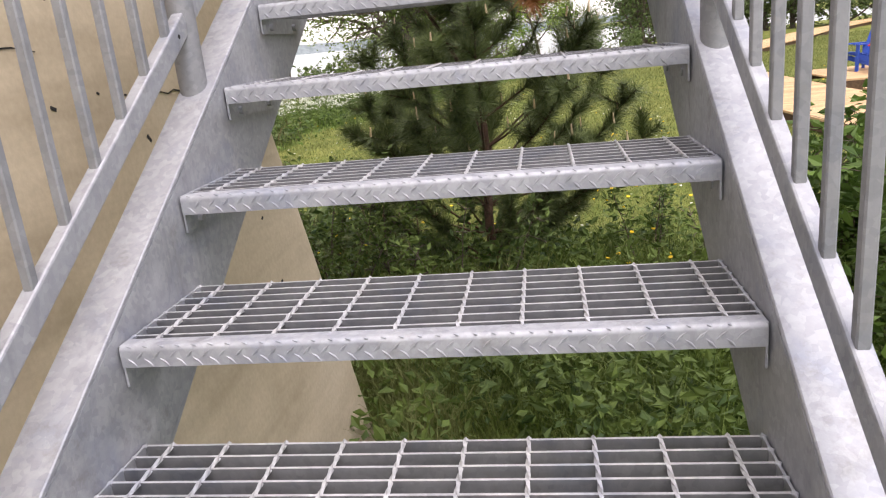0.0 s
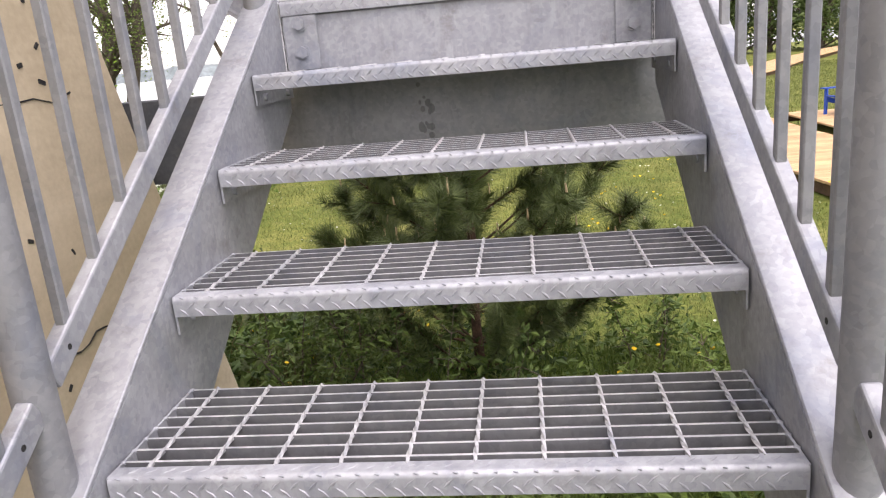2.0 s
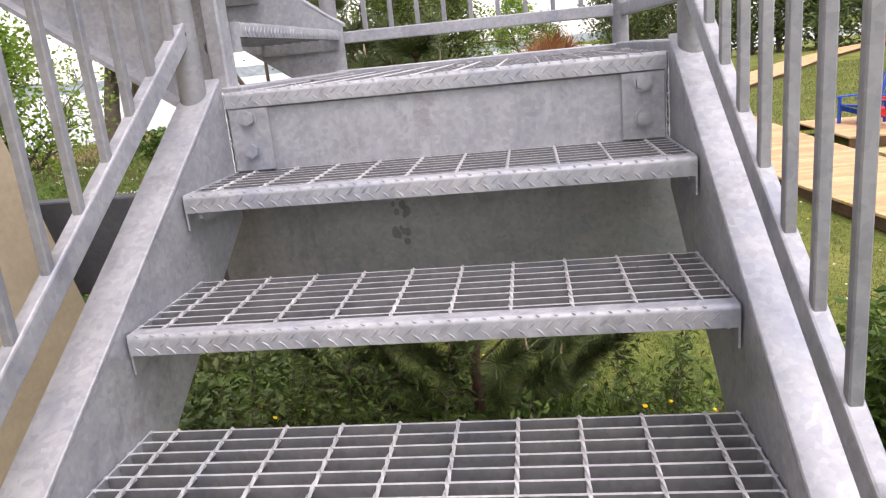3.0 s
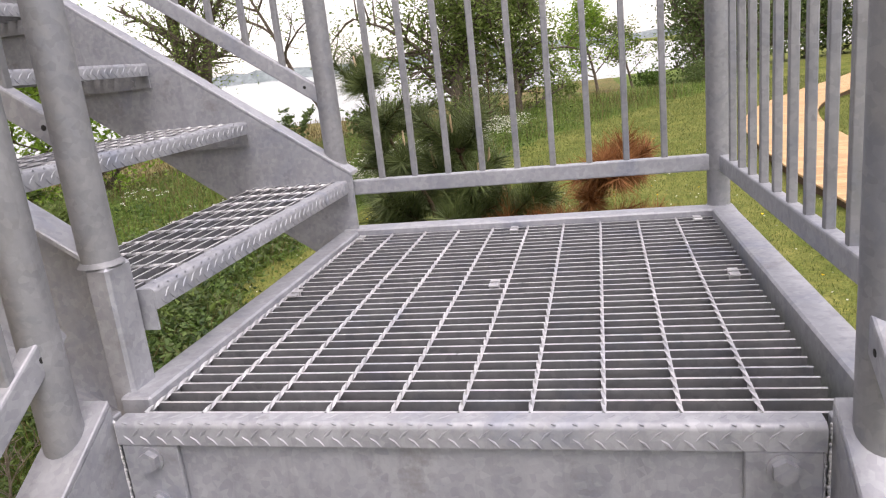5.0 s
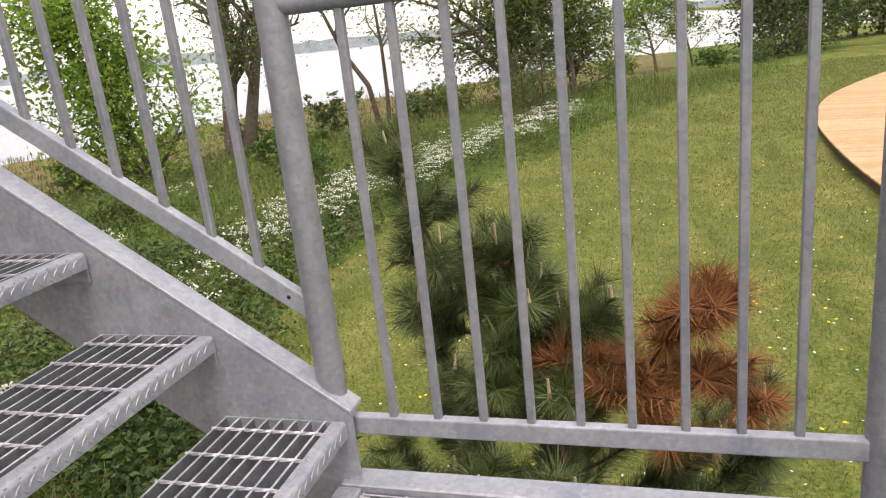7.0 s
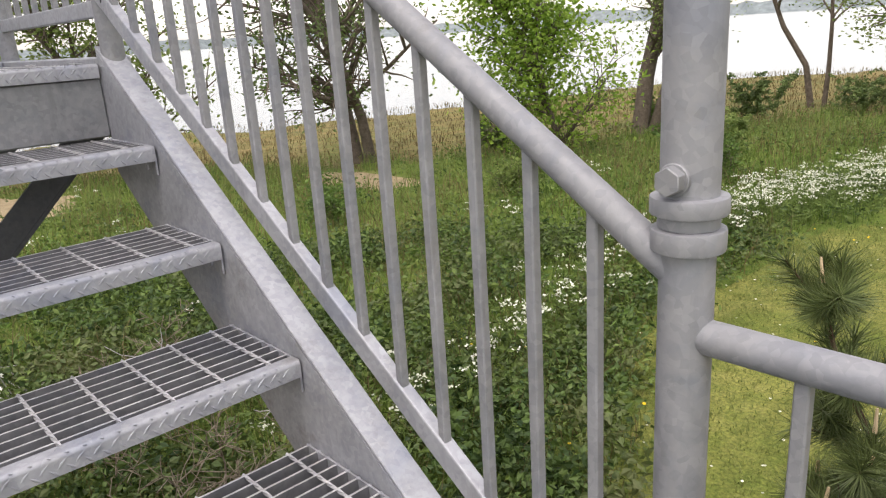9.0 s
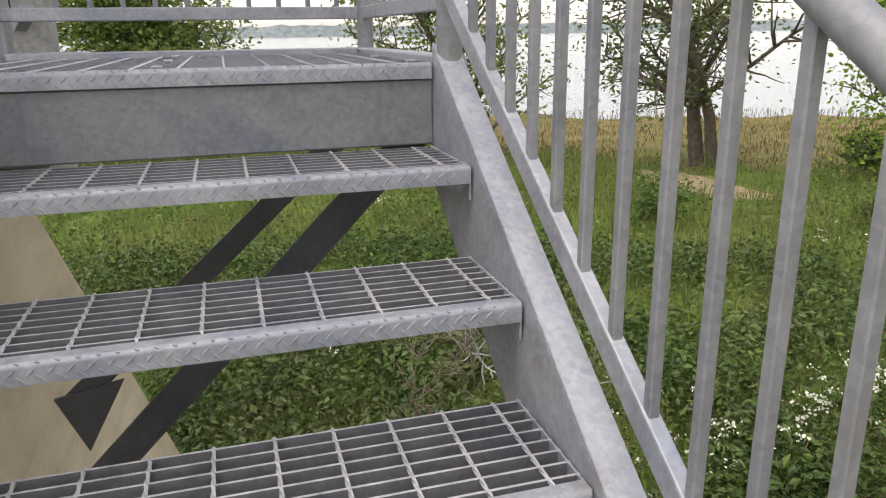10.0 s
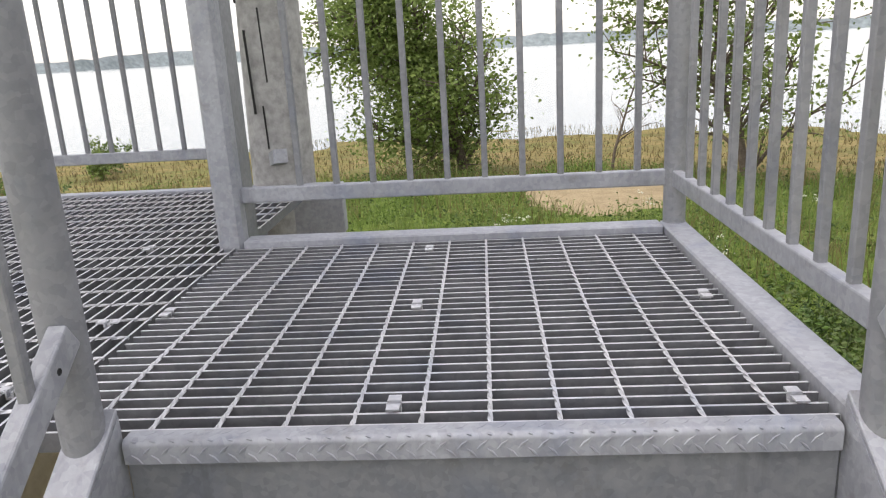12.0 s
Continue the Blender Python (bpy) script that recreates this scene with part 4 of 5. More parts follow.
def pine(x, y, base_z, height, radius, label, seed, leaders=(), dead=(), n_each=185):
    rnd = random.Random(seed)
    t = thing("pine_tree", pose(x, y, base_z), label, "pine tree")
    segs, shoots, candles = [], [], []

    def stem(p, q, r0, r1, whorls, rad, first):
        steps = 8
        pts = [p.lerp(q, i / steps) + Vector((rnd.gauss(0, 0.012), rnd.gauss(0, 0.012), 0)) for i in range(steps + 1)]
        for i in range(steps):
            segs.append((pts[i], pts[i + 1], r0 + (r1 - r0) * i / steps, r0 + (r1 - r0) * (i + 1) / steps))
        shoots.append((pts[-2], pts[-1] + Vector((0, 0, 0.05))))
        candles.append(pts[-1] + Vector((0, 0, 0.04)))
        for w in range(whorls):
            f = first + (0.95 - first) * w / max(1, whorls - 1)
            c = p.lerp(q, f)
            reach = rad * (1.1 - 0.92 * f) * rnd.uniform(0.85, 1.1)
            k = rnd.choice((6, 6, 7)) if f < 0.55 else 3
            if f > 0.6:
                reach *= 0.75
            a0 = rnd.uniform(0, 6.28)
            for i in range(k):
                a = a0 + 6.28 * i / k + rnd.gauss(0, 0.2)
                d = Vector((math.cos(a), math.sin(a), 0.30 + 0.35 * f + rnd.gauss(0, 0.1)))
                ln = reach * rnd.uniform(0.7, 1.1)
                prev = c.copy()
                n = max(3, int(ln / 0.17))
                for s in range(n):
                    d = (d + Vector((rnd.gauss(0, 0.06), rnd.gauss(0, 0.06), 0.10))).normalized()
                    nxt = prev + d * ln / n
                    segs.append((prev, nxt, 0.011 * (1 - 0.7 * s / n), 0.011 * (1 - 0.7 * (s + 1) / n)))
                    if s >= n * 0.25:
                        shoots.append((prev, nxt))
                        for _ in range((2 if s < n - 1 else 4) if f < 0.6 else 1):
                            sd = (d * 0.8 + Vector((rnd.gauss(0, 0.55), rnd.gauss(0, 0.55), rnd.gauss(0.15, 0.25)))).normalized()
                            e = nxt + sd * rnd.uniform(0.10, 0.20)
                            segs.append((nxt, e, 0.005, 0.003))
                            shoots.append((nxt, e))
                            if rnd.random() < 0.22:
                                candles.append(e)
                    prev = nxt

    stem(Vector((0, 0, 0)), Vector((0.0, 0.0, height)), 0.045, 0.012, 10, radius, 0.07)
    for (p, q) in leaders:
        stem(Vector(p), Vector(q), 0.018, 0.008, 4, 0.42, 0.4)
    part("trunk", limb_mesh("trunk", segs, BARK_PINE, 5), None, t)
    part("needle_foliage", needles(shoots, n_each, 0.135, 0.0023, NEEDLE, "needle_foliage"), None, t, "dark green needle brushes")
    bm = bmesh.new()
    for c in candles:
        tube(bm, c, c + Vector((rnd.gauss(0, 0.006), rnd.gauss(0, 0.006), rnd.uniform(0.05, 0.09))), 0.0085, 6, 0.0045)
    tagged(part("candle_cluster", bm, CANDLE, t, "pale tan spring candles"), kind="stuff")
    if dead:
        segs, shoots = [], []
        for p, q in dead:
            p, q = Vector(p), Vector(q)
            prev = p
            for i in range(5):
                nxt = p.lerp(q, (i + 1) / 5) + Vector((rnd.gauss(0, 0.02), rnd.gauss(0, 0.02), 0.04 * math.sin(i)))
                segs.append((prev, nxt, 0.013 - 0.0018 * i, 0.013 - 0.0018 * (i + 1)))
                if i >= 1:
                    shoots.append((prev, nxt))
                    for _ in range(3):
                        e = nxt + Vector((rnd.gauss(0.02, 0.075), rnd.gauss(0, 0.08), rnd.uniform(-0.02, 0.12)))
                        segs.append((nxt, e, 0.005, 0.003))
                        shoots.append((nxt, e))
                prev = nxt
        db = part("dead_branch", limb_mesh("dead_branch", segs, BARK_PINE, 5), None, t, "dead branch")
        part("dead_foliage", needles(shoots, 130, 0.125, 0.0024, NEEDLE_DEAD, "dead_foliage"), None, db, "rust-brown dead needles")
    return t


pine(-0.26, 2.80, -2.58, 2.3, 1.6, "young pine with dark needle brushes and a rust-brown dead branch", 5,
     leaders=(((-0.1, 0.05, 1.6), (-0.78, 0.25, 3.0)), ((0.05, -0.1, 1.5), (-0.17, -0.24, 2.68))),
     dead=(((-0.12, -0.22, 2.20), (0.36, -0.40, 2.20)), ((0.34, -0.40, 2.20), (0.57, -0.42, 2.58)), ((0.36, -0.40, 2.20), (0.72, -0.42, 2.19)), ((0.12, -0.32, 2.18), (0.44, -0.50, 2.11)), ((0.45, -0.40, 2.36), (0.64, -0.40, 2.54))))


# small firs and saplings further off
for x, y, h, sd in ((-3.9, 27.5, 3.2, 71), (-4.9, 29.0, 2.6, 72)):
    pine(x, y, ground_z(x, y) - 0.05, h, 1.2, "dark little conifer at the meadow edge", sd, n_each=36)


# ---- shrubs ----
def shrub(x, y, height, width, leaf, label, stems, n_leaf, size, seed, z=None, aspect=0.5, name="shrub", droop=0.25):
    rnd = random.Random(seed)
    t = thing(name, pose(x, y, (ground_z(x, y) if z is None else z) - 0.03), label, "shrub")
    segs, pts = [], []
    for i in range(stems):
        a, r = rnd.uniform(0, 6.28), rnd.uniform(0, 0.35) * width
        p = Vector((math.cos(a) * r, math.sin(a) * r, 0))
        d = Vector((math.cos(a) * 0.45 * rnd.random(), math.sin(a) * 0.45 * rnd.random(), 1)).normalized()
        ln = height * rnd.uniform(0.6, 1.05)
        n = 6
        for s in range(n):
            d = (d + Vector((rnd.gauss(0, 0.13), rnd.gauss(0, 0.13), 0))).normalized()
            q = p + d * ln / n
            segs.append((p, q, 0.010 * (1 - 0.13 * s), 0.010 * (1 - 0.13 * (s + 1))))
            if s >= 1:
                for _ in range(3):
                    e = q + Vector((rnd.gauss(0, 1), rnd.gauss(0, 1), rnd.gauss(0.3, 0.6))).normalized() * rnd.uniform(0.12, 0.35) * width
                    segs.append((q, e, 0.004, 0.002))
                    pts += [q.lerp(e, f) for f in (0.35, 0.6, 0.8, 1.0)]
            p = q
    tagged(part("wood", limb_mesh("wood", segs, BARK, 4), None, t), kind="stuff")
    c = np.array([tuple(v) for v in pts])
    part("foliage", leaf_cloud("foliage", c[rng.integers(0, len(c), n_leaf)], size, leaf, aspect, spread=0.045, droop=droop), None, t)
    return t


for i, (x, y, h, w) in enumerate(((2.15, 0.2, 1.55, 1.1), (2.5, 1.3, 1.5, 1.2), (2.0, -0.8, 1.35, 1.0), (2.9, 0.1, 1.7, 1.2), (2.3, 2.3, 1.1, 1.0), (3.1, 1.6, 1.4, 1.2), (2.9, -1.0, 1.5, 1.1))):
    shrub(x, y, h, w, LEAF_SHRUB, "dense fresh green shrub with pointed leaves beside the stair", 12, 2600, 0.085, 90 + i, aspect=0.5)
for i, (x, y, h) in enumerate(((-1.25, 2.1, 1.35), (-0.85, 2.3, 1.25), (-1.55, 2.6, 1.1), (-0.3, 1.7, 0.9), (0.95, 2.5, 1.0), (1.2, 1.8, 0.8))):
    shrub(x, y, h, 0.45, LEAF_WEED, "slender rowan shoot with small paired leaflets", 3, 520, 0.055, 110 + i, aspect=0.42)
spots = [(-9.5, 18.5, 1.5, 1.6), (-8.6, 17.2, 1.2, 1.3), (-10.5, 32, 1.8, 2.0), (-9.2, 33, 1.5, 2.0), (-16.5, 27.0, 1.2, 1.5), (-12.5, 27.5, 2.4, 1.2), (-5.2, 33.0, 1.6, 2.2), (-12.2, 21.5, 1.0, 1.4), (-17.5, 18.5, 1.1, 1.5), (-11.5, 13.2, 0.9, 1.3), (-13.5, 9.0, 0.9, 1.3),
         (6.5, 50, 1.5, 2.5), (-2.0, 48, 1.3, 2.5), (3.5, 49, 1.2, 2.2), (-41.0, -20.5, 2.0, 2.6), (-38.5, -19.5, 1.5, 2.0), (-10, -9, 2.2, 2.0), (-13, -10, 2.0, 2.2), (-8.3, -7.5, 2.0, 1.6), (-16, -10, 1.8, 2.2), (-20, -12, 1.8, 2.4)]
for i, (x, y, h, w) in enumerate(spots):
    shrub(x, y, h, w, (LEAF_WILLOW, LEAF_SHRUB, LEAF_DARK)[i % 3], "rounded bush in the rough meadow", 9, 1500, 0.10 if math.hypot(x, y) < 20 else 0.17, 140 + i)


# ---- meadow plants ----
def scatter(n, test, r0=0.8, r1=45.0, a0=-40, a1=130):
    """Random spots, denser near the stair."""
    out = []
    while len(out) < n:
        r = rng.uniform(r0, r1) ** 1.0
        a = radians(rng.uniform(a0, a1))
        x, y = -math.sin(a) * r, math.cos(a) * r
        if test(x, y):
            out.append((x, y, r))
    return out


def on_pier(x, y):
    return -5.9 < x < -0.6 and y < 0.45


def on_walk(x, y):
    return min((abs(x - float(np.interp(y, [c[1] for c in CENTRE], [c[0] for c in CENTRE]))), 9)) < 1.1 or (6.0 < x < 9.6 and 12 < y < 16)


ZONES = {}


def zone_c(x, y):
    k = (round(x * 4), round(y * 4))
    if k not in ZONES:
        ZONES[k] = zone(x, y)
    return ZONES[k]


def blades(name, label, spots, h0, h1, w, mat, lean=0.35, grow_r=0.055):
    n = len(spots)
    a = np.array([(x, y, ground_z(x, y) - 0.02) for x, y, r in spots])
    big = 1 + grow_r * np.array([r for x, y, r in spots])[:, None]
    h = rng.uniform(h0, h1, (n, 1)) * (0.7 + 0.3 * big)
    ang = rng.uniform(0, 2 * math.pi, n)
    side = np.stack([np.cos(ang), np.sin(ang), np.zeros(n)], 1) * w * big
    bend = rng.normal(0, lean, (n, 3)) * h
    bend[:, 2] = 0
    mid = a + np.concatenate([bend[:, :2] * 0.35, h * 0.6], 1)
    tip = a + np.concatenate([bend[:, :2], h * rng.uniform(0.75, 1.0, (n, 1))], 1)
    v = np.stack([a - side, a + side, mid + side * 0.7, mid - side * 0.7, tip], 1).reshape(-1, 3)
    f = np.arange(n)[:, None] * 5
    faces = np.concatenate([f + [0, 1, 2], f + [0, 2, 3], f + [3, 2, 4]]).tolist()
    tagged(part(name, raw_mesh(name, v.tolist(), faces, mat), None, None), label, "grass", kind="stuff")



def meadow(x, y):
    return zone_c(x, y) == 0 and not on_pier(x, y) and not on_walk(x, y)


blades("meadow_grass", "tall uneven meadow grass", scatter(52000, lambda x, y: zone_c(x, y) == 0 and not on_pier(x, y) and not on_walk(x, y)), 0.16, 0.46, 0.0045, BLADE)
blades("undergrowth_grass", "fine dark grass under the stair", scatter(16000, meadow, 0.3, 5.5, -150, 150), 0.12, 0.42, 0.0032, BLADE, 0.45)
blades("lawn_grass", "short mown yellowish lawn grass", scatter(115000, lambda x, y: zone_c(x, y) == 1 and not on_walk(x, y), 2, 46, -38, 50), 0.025, 0.085, 0.0034, BLADE_LAWN, 0.5, 0.09)
blades("reeds", "dry straw-coloured reeds along the shore", scatter(26000, lambda x, y: zone_c(x, y) == 2, 18, 78, 8, 130), 0.10, 0.30, 0.012, BLADE_DRY, 0.35, 0.02)
blades("dry_stalks", "dry pale stalks in the meadow", scatter(11000, lambda x, y: zone_c(x, y) == 0 and not on_pier(x, y) and noise.noise((x * 0.3, y * 0.3, 9)) > -0.05, 3, 40), 0.25, 0.65, 0.004, BLADE_DRY, 0.4)


def leaf_scatter(name, label, category, spots, per, size, mat, spread_xy, spread_z, lift, aspect=0.5):
    c = []
    for x, y, r in spots:
        k = 1 + 0.02 * r
        z = ground_z(x, y)
        q = np.array([x, y, z + lift]) + rng.normal(0, 1, (per, 3)) * np.array([spread_xy * k, spread_xy * k, spread_z])
        q[:, 2] = np.maximum(q[:, 2], z + 0.02)
        c.append(q)
    tagged(part(name, leaf_cloud(name, np.concatenate(c), size, mat, aspect), None, None), label, category, kind="stuff")


leaf_scatter("weeds", "low leafy weeds and nettles under the stair", "weeds", scatter(700, meadow, 0.4, 5.0, -150, 150) + scatter(800, meadow, 3.0, 10.0), 26, 0.075, LEAF_WEED, 0.16, 0.10, 0.16)
leaf_scatter("broad_weeds", "broad-leaved weeds in the rough meadow", "weeds", scatter(2300, lambda x, y: meadow(x, y) and noise.noise((x * 0.4, y * 0.4, 31)) > -0.15, 2.5, 14, 0, 130), 30, 0.09, LEAF_NETTLE, 0.17, 0.12, 0.24, 0.6)
leaf_scatter("meadow_herbs", "low green herbs in the rough meadow", "herbs", scatter(950, meadow, 7, 42), 34, 0.115, LEAF_WEED, 0.30, 0.14, 0.2)
leaf_scatter("meadow_herbs", "fresh light green herbs in the rough meadow", "herbs", scatter(420, lambda x, y: meadow(x, y) and noise.noise((x * 0.15, y * 0.15, 2)) > 0.05, 6, 42), 32, 0.095, LEAF_SHRUB, 0.3, 0.12, 0.2)

# cow parsley: white umbels above feathery leaves, in a band along the lawn and in patches
BAND = [(-5.0, 4.6), (-6.2, 9.0), (-6.3, 13.0), (-5.2, 16.5), (-4.3, 20.0), (-3.2, 24.0)]


def in_band(x, y):
    if not 3.5 < y < 27:
        return False
    bx = float(np.interp(y, [q[1] for q in BAND], [q[0] for q in BAND]))
    return abs(x - bx + 0.35 * noise.noise((x, y, 0))) < (0.75 if y > 10 else 0.14)


band = scatter(230, lambda x, y: in_band(x, y) and zone_c(x, y) == 0, 4, 28, 0, 60)
patch = scatter(35, lambda x, y: meadow(x, y) and noise.noise((x * 0.45, y * 0.45, 12)) > 0.25, 3, 22, 10, 110)


def umbels(name, spots):
    c, stems = [], []
    for x, y, r in spots:
        z = ground_z(x, y)
        for _ in range(3 if r < 12 else 5):
            h = rng.uniform(0.45, 0.85)
            p = np.array([x + rng.normal(0, 0.16), y + rng.normal(0, 0.16), z + h])
            stems.append((Vector((p[0] + rng.normal(0, 0.04), p[1], z)), Vector(p), 0.004, 0.002))
            q = p + rng.normal(0, 1, (9, 3)) * np.array([0.032, 0.032, 0.008]) * (1 + 0.03 * r)
            c.append(q)
    tagged(part(name, leaf_cloud(name, np.concatenate(c), 0.032, PETAL, 0.9), None, None), "white cow parsley umbels in flower", "wild flowers", kind="stuff")
    tagged(part("flower_stalks", limb_mesh("flower_stalks", stems, LEAF_WEED, 3), None, None), "thin green flower stalks", "stalks", kind="stuff")


umbels("cow_parsley", band + patch)
leaf_scatter("parsley_leaves", "feathery leaves of cow parsley", "leaves", band + patch, 36, 0.11, LEAF_WEED, 0.2, 0.14, 0.24, 0.35)

# dandelions
def dandelions(spots):
    bm = bmesh.new()
    for x, y, r in spots:
        z = ground_z(x, y) + rng.uniform(0.12, 0.34)
        bmesh.ops.create_cone(bm, cap_ends=True, segments=9, radius1=0.008, radius2=0.017 * (1 + 0.01 * r), depth=0.012, matrix=pose(x, y, z, rng.uniform(-20, 20), rng.uniform(-20, 20), 0))
    tagged(part("dandelions", bm, YELLOW, None), "yellow dandelion heads among the grass", "wild flowers", kind="stuff")


dandelions(scatter(190, lambda x, y: not on_pier(x, y) and not on_walk(x, y) and noise.noise((x * 0.5, y * 0.5, 20)) > -0.05, 1.2, 9, -40, 60) + scatter(45, lambda x, y: zone_c(x, y) == 1 and not on_walk(x, y), 4, 20, -30, 40))


# daisies in the lawn
def daisies(spots):
    bm = bmesh.new()
    for x, y, r in spots:
        z = ground_z(x, y) + rng.uniform(0.04, 0.08)
        bmesh.ops.create_cone(bm, cap_ends=True, segments=7, radius1=0.006, radius2=0.013 * (1 + 0.02 * r), depth=0.008, matrix=pose(x, y, z, rng.uniform(-20, 20), rng.uniform(-20, 20), 0))
    tagged(part("daisies", bm, PETAL, None), "small white daisies in the mown lawn", "wild flowers", kind="stuff")


daisies(scatter(420, lambda x, y: zone_c(x, y) == 1 and not on_walk(x, y), 3, 20, -35, 45))


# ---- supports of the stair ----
# this beam lies in shade, which is put into its dark tone
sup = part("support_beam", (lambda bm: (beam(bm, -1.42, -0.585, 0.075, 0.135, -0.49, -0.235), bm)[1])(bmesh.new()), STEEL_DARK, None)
tagged(sup, "steel beam from the concrete pier to the landing, shade in its dark colour", "beam")
for x, y0, z0, y1, z1 in ((-3.20, 0.06, 0.123, 1.16, 1.11), (-2.36, -0.16, -0.15, 1.16, 1.16)):
    br = thing("diagonal_brace", pose(0, 0, 0), "dark galvanised angle brace under the top landing", "brace", "braces under the top landing")
    bm = bmesh.new()
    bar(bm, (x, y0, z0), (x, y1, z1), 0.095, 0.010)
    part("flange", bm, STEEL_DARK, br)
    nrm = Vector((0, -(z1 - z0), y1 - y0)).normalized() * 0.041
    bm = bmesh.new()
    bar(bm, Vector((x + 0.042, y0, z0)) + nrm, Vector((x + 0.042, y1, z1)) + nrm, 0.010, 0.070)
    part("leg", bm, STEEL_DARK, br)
    if x < -3:
        bm = bmesh.new()
        tri = [(-0.01, 0.19), (0.23, 0.235), (0.08, -0.035)]
        ends = [[bm.verts.new((x + dx, y, z)) for y, z in tri] for dx in (0.048, 0.060)]
        bm.faces.new(ends[0])
        bm.faces.new(ends[1][::-1])
        for i in range(3):
            j = (i + 1) % 3
            bm.faces.new((ends[0][j], ends[0][i], ends[1][i], ends[1][j]))
        bmesh.ops.recalc_face_normals(bm, faces=bm.faces[:])
        part("gusset", bm, STEEL_DARK, br, "dark triangular gusset plate")
bm = bmesh.new()
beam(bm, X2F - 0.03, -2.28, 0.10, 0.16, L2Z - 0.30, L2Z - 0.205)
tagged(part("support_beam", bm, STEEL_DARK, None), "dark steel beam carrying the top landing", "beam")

# foot of the upper flight beside the landing: upright channel and round post
foot = thing("stringer_foot", pose(0, 0, 0), "upright galvanised channel at the foot of the upper stringer", "channel")
bm = bmesh.new()
beam(bm, -0.556, -0.514, 0.078, 0.142, -0.18, 0.222, 0.005)
part("channel_web", bm, STEEL, foot)
round_post(-0.545, 0.110, 0.224, 1.15, "round galvanised tube post at the foot of the upper flight")

# heavy corner at the top landing and the weathered timber column behind it
hc = thing("corner_channel", pose(0, 0, 0), "upright square galvanised post with a channel behind it", "channel")
bm = bmesh.new()
beam(bm, X2F - 0.035, X2F + 0.03, -0.080, -0.006, L2Z - 0.2, L2Z + 1.5, 0.012)
part("post_tube", bm, STEEL, hc)
bm = bmesh.new()
beam(bm, X2F - 0.13, X2F - 0.036, -0.020, -0.010, L2Z - 0.2, L2Z + 1.5, 0.002)
part("channel_web", bm, STEEL_DULL, hc)

TIMBER = simple_noise_mat("grey_weathered_timber", [(0.3, (0.30, 0.295, 0.285)), (0.7, (0.42, 0.415, 0.40))], 5.0, 0.85, 0.5, 0.01, 30)
col = thing("timber_column", pose(-4.33, -0.17, L2Z), "thick grey weathered timber column with dark drying cracks", "column")
bm = bmesh.new()
tube(bm, (0, 0, -0.55), (0.0, 0.03, 1.6), 0.135, 20, 0.115)
part("shaft", bm, TIMBER, col, smooth=50)
bm = bmesh.new()
for y, z0, z1, w in ((-0.035, 0.30, 0.62, 0.008), (0.03, 0.42, 0.70, 0.006), (0.0, 0.16, 0.33, 0.005), (-0.055, 0.72, 1.05, 0.007)):
    x = math.sqrt(max(0.0, 0.131 ** 2 - y ** 2))
    bar(bm, (x - 0.002 - 0.004 * z0, y - 0.03 * z0, z0), (x - 0.002 - 0.004 * z1, y - 0.03 * z1, z1), w, 0.006, (1, 0, 0))
tagged(part("cracks", bm, RUBBER, col, "dark drying cracks"), kind="stuff")
bm = bmesh.new()
bar(bm, (0.14, 0.02, 0.12), (0.42, 0.12, 0.17), 0.05, 0.05)
part("bracket", bm, STEEL, col, "galvanised bracket")

# ---- chairs on a small deck off the boardwalk ----
RED = simple_noise_mat("red_paint", [(0.3, (0.50, 0.022, 0.018)), (0.7, (0.62, 0.035, 0.028))], 6.0, 0.45, 0.1, 0.002)
BLUE = simple_noise_mat("blue_paint", [(0.3, (0.012, 0.055, 0.32)), (0.7, (0.022, 0.08, 0.42))], 6.0, 0.45, 0.1, 0.002)
sd = thing("side_deck", pose(0, 0, 0), "small square larch deck beside the boardwalk", "deck")
for i in range(20):
    part("board", BOARD, None, sd, at=pose(7.15, 13.0 + i * 0.145, WALK_Z + 0.08, 0, 0, 0))
    part("board", BOARD, None, sd, at=pose(7.05, 9.0 + i * 0.145, WALK_Z + 0.012, 0, 0, 0))
for y in (12.93, 15.85):
    bm = bmesh.new()
    bar(bm, (6.15, y, WALK_Z - 0.05), (8.15, y, WALK_Z - 0.05), 0.05, 0.18)
    part("edge_joist", bm, WOOD_DARK, sd, "edge joist, deck-edge shadow in its dark colour")


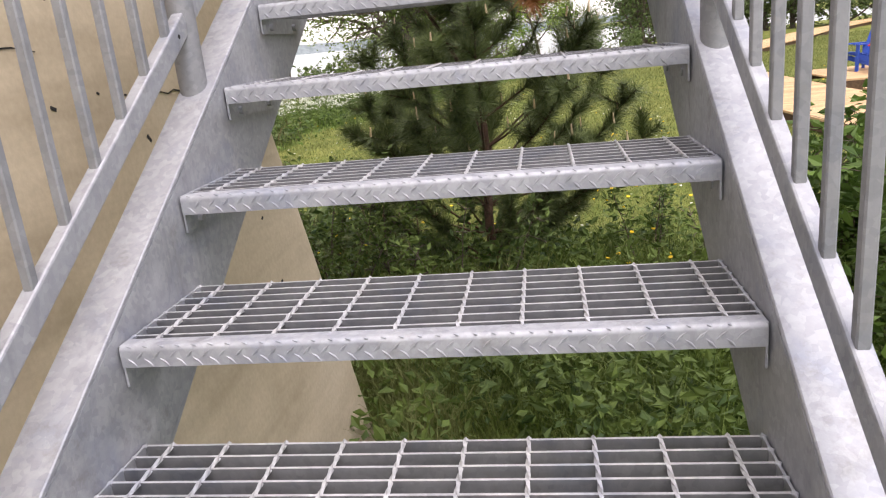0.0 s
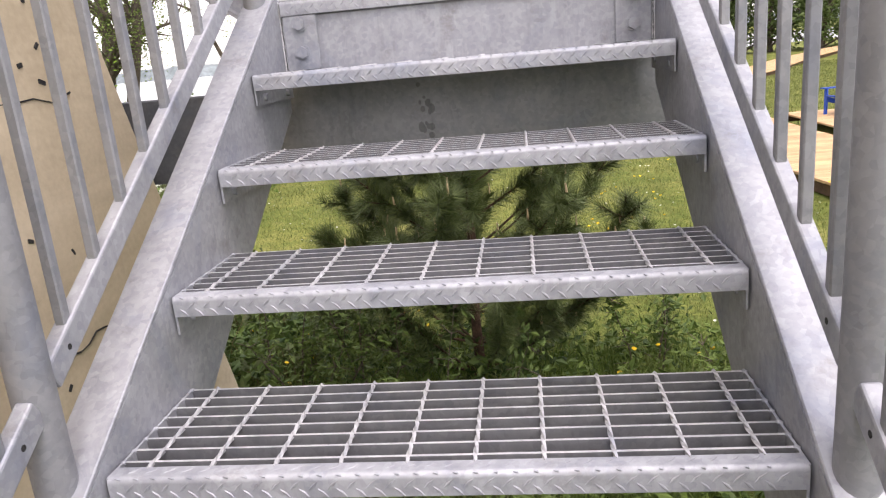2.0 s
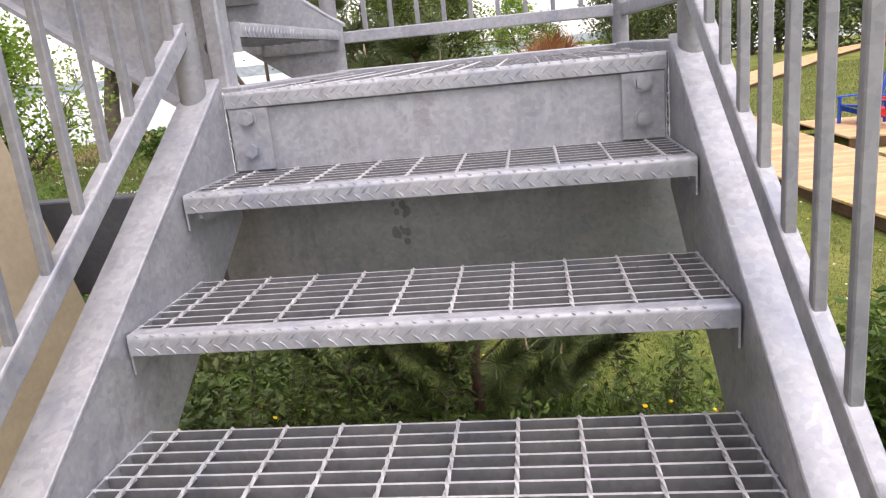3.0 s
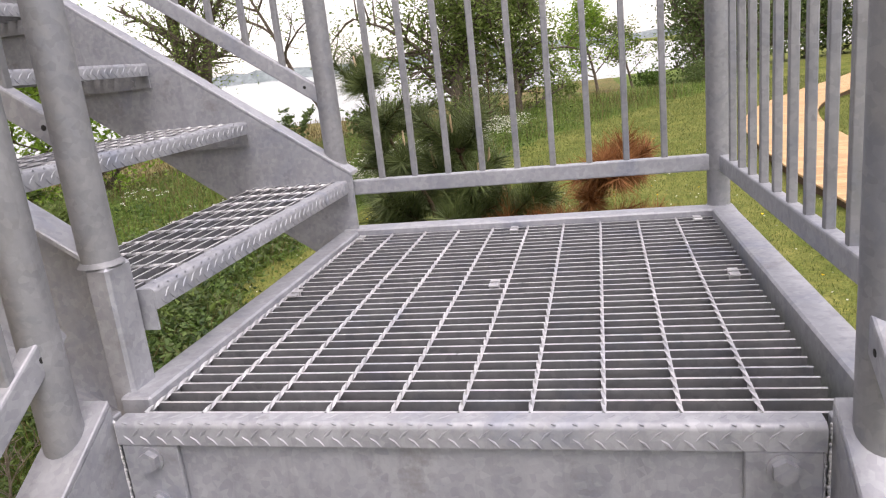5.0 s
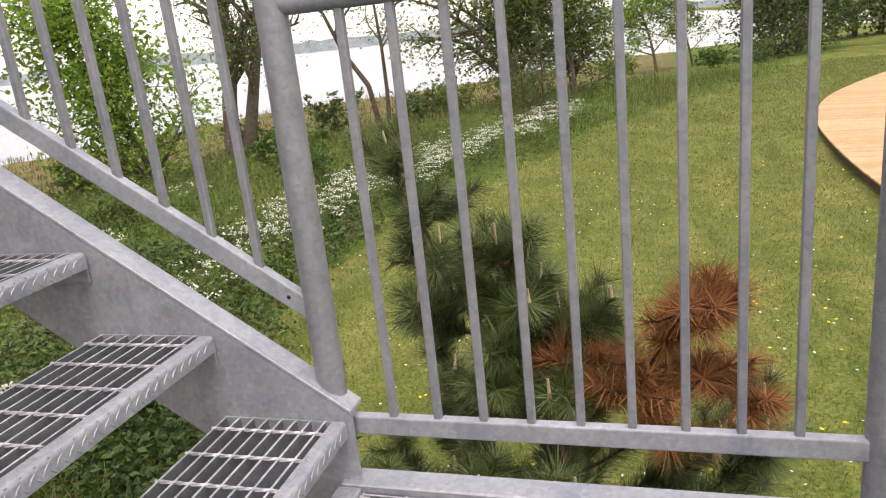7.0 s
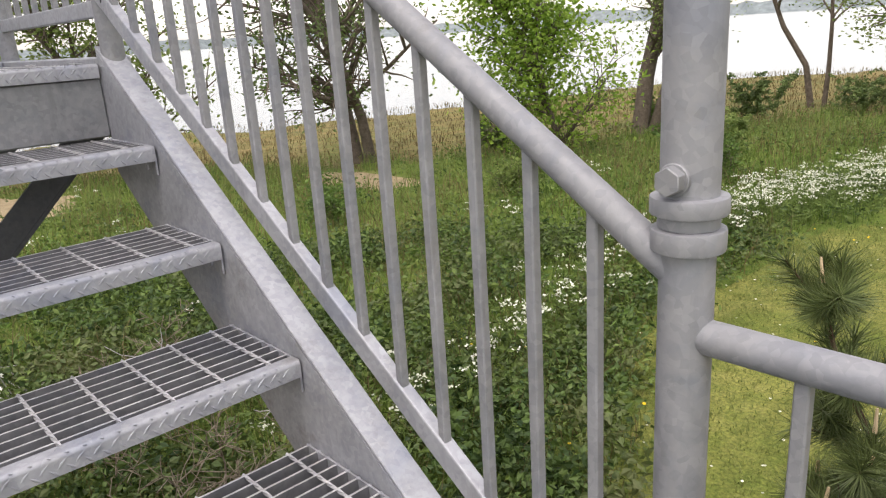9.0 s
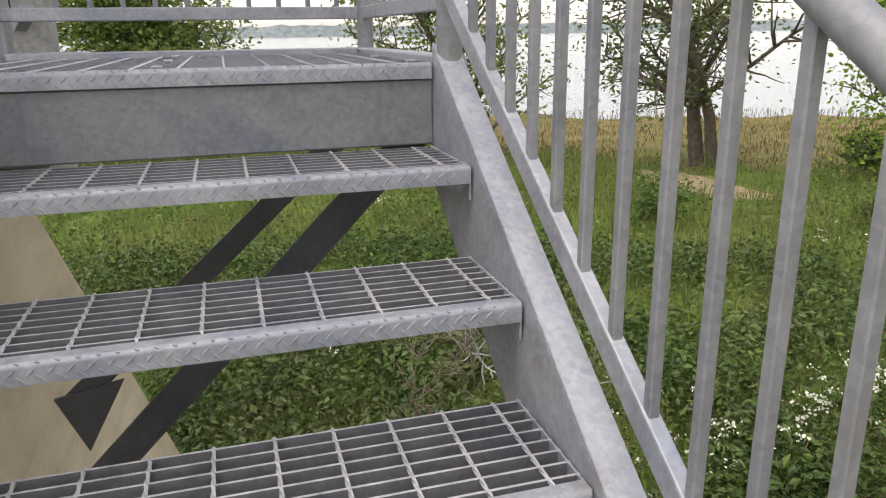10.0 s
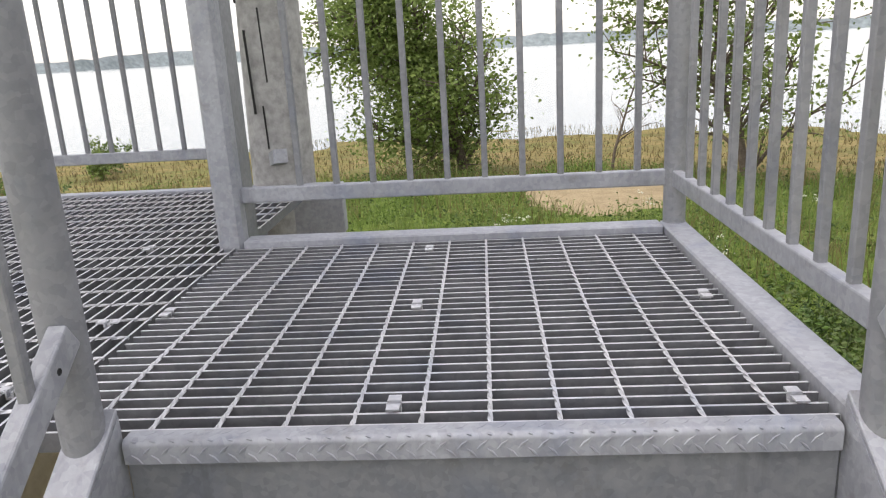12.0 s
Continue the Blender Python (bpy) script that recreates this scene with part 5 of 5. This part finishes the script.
def garden_chair(m, mat, colour):
    ch = thing("garden_chair", m, colour + " painted slatted wooden garden armchair on the small deck", "chair", "garden chairs on the deck")
    for s in (-1, 1):
        bm = bmesh.new()
        bar(bm, (s * 0.27, -0.36, 0.0), (s * 0.27, -0.36, 0.55), 0.08, 0.03)
        part("leg", bm, mat, ch)
        bm = bmesh.new()
        bar(bm, (s * 0.27, 0.28, 0.0), (s * 0.27, 0.28, 0.54), 0.07, 0.03)
        part("leg", bm, mat, ch)
        bm = bmesh.new()
        bar(bm, (s * 0.29, -0.45, 0.565), (s * 0.29, 0.34, 0.555), 0.12, 0.025)
        part("armrest", bm, mat, ch)
        bm = bmesh.new()
        bar(bm, (s * 0.235, -0.36, 0.33), (s * 0.235, 0.50, 0.06), 0.025, 0.10)
        part("side_rail", bm, mat, ch)
    for i in range(6):
        bm = bmesh.new()
        f = i / 5
        bar(bm, (-0.25, -0.35 + 0.50 * f, 0.40 - 0.13 * f), (0.25, -0.35 + 0.50 * f, 0.40 - 0.13 * f), 0.075, 0.02)
        part("seat_slat", bm, mat, ch)
    for i in range(5):
        bm = bmesh.new()
        k = i - 2
        bar(bm, (k * 0.095, 0.17, 0.24), (k * 0.12, 0.46, 1.0 - 0.035 * k * k), 0.085, 0.02, (0, -1, 0.4))
        part("back_slat", bm, mat, ch)
    return ch


garden_chair(pose(7.15, 14.75, WALK_Z + 0.08, 0, 0, -70), BLUE, "blue")
garden_chair(pose(7.35, 13.75, WALK_Z + 0.08, 0, 0, -115), RED, "red")
garden_chair(pose(24.5, 52.5, ground_z(24.5, 52.5) + 0.2, 0, 0, -100), RED, "far red")

DRY_WOOD = simple_noise_mat("dry_twig_bark", [(0.3, (0.13, 0.10, 0.07)), (0.7, (0.26, 0.22, 0.17))], 8.0)
# fallen branches on the ground under the upper flight
for i, (x, y, a) in enumerate(((-9.5, 2.4, 40), (-8.4, 3.2, 100), (-10.6, 1.4, 75), (-7.2, 4.2, 20), (-13.5, 22.8, 60))):
    rnd = random.Random(300 + i)
    segs, tips = grow((0, 0, 0), 1.5, 0.028, 1, 0.7, 0.2, (0, 0), 3, 0.0, 0.5, rnd, 0.22)
    fb = part("fallen_branch", limb_mesh("fallen_branch", segs, TIMBER, 5), None, None, at=pose(x, y, ground_z(x, y) + 0.12, 78, 0, a))
    tagged(fb, "bleached fallen branch lying in the weeds", "branch")
for i, (x, y, h) in enumerate(((-4.6, 1.6, 1.5), (-5.3, 2.5, 1.3), (-6.4, 1.9, 1.4), (-5.8, 3.6, 1.1), (-7.4, 3.0, 1.2), (-4.2, 3.0, 1.0))):
    rnd = random.Random(330 + i)
    segs, tips = grow((0, 0, 0), h, 0.014, 2, 0.8, 0.15, (0.1, 0.1), 3, 0.0, 0.5, rnd, 0.11)
    tw = part("bare_bush", limb_mesh("bare_bush", segs, DRY_WOOD, 4), None, None, at=pose(x, y, ground_z(x, y) - 0.03))
    tagged(tw, "bare pale twiggy bush in the meadow", "bush")

# cracks and pits in the pier face
bm = bmesh.new()
rnd = random.Random(8)


def face_x(z):
    return -0.971 - 0.112 * z + 0.001


for i in range(130):
    y, z = rnd.uniform(-3.0, -0.25), rnd.uniform(-1.6, 0.9)
    if y > -0.16 - 0.196 * z:
        continue
    s = rnd.uniform(0.004, 0.011)
    bar(bm, (face_x(z), y - s, z), (face_x(z), y + s * rnd.uniform(0.3, 1.2), z + rnd.gauss(0, s)), 0.004, s, (0, 0, 1))
tagged(part("pit_marks", bm, RUBBER, pier, "small dark pits"), kind="stuff")
for y0, y1, z in ((-0.9, -0.33, -0.20), (-1.75, -1.2, -0.62), (-1.05, -0.75, 0.32), (-0.75, -0.45, -0.75), (-1.9, -1.55, 0.05), (-1.5, -1.1, 0.45), (-2.3, -1.9, -0.25), (-1.3, -0.85, -0.45), (-0.7, -0.4, 0.12), (-2.6, -2.2, 0.2)):
    bm = bmesh.new()
    prev = None
    for i in range(9):
        yy = y0 + (y1 - y0) * i / 8
        zz = z + rnd.gauss(0, 0.006)
        q = Vector((face_x(zz), yy, zz))
        if prev:
            bar(bm, prev, q, 0.003, 0.0034 * rnd.uniform(0.3, 1.3))
        prev = q
    part("crack", bm, RUBBER, pier, "thin dark crack")

# slab over the deck, out of view, added to shade the upper flight
bm = bmesh.new()
beam(bm, -4.7, -1.1, -3.8, 0.05, 4.15, 4.35, 0.01)
tagged(part("ceiling", bm, STEEL_DULL, None), "unseen slab added above the deck to shade the upper flight", "ceiling", kind="structure")
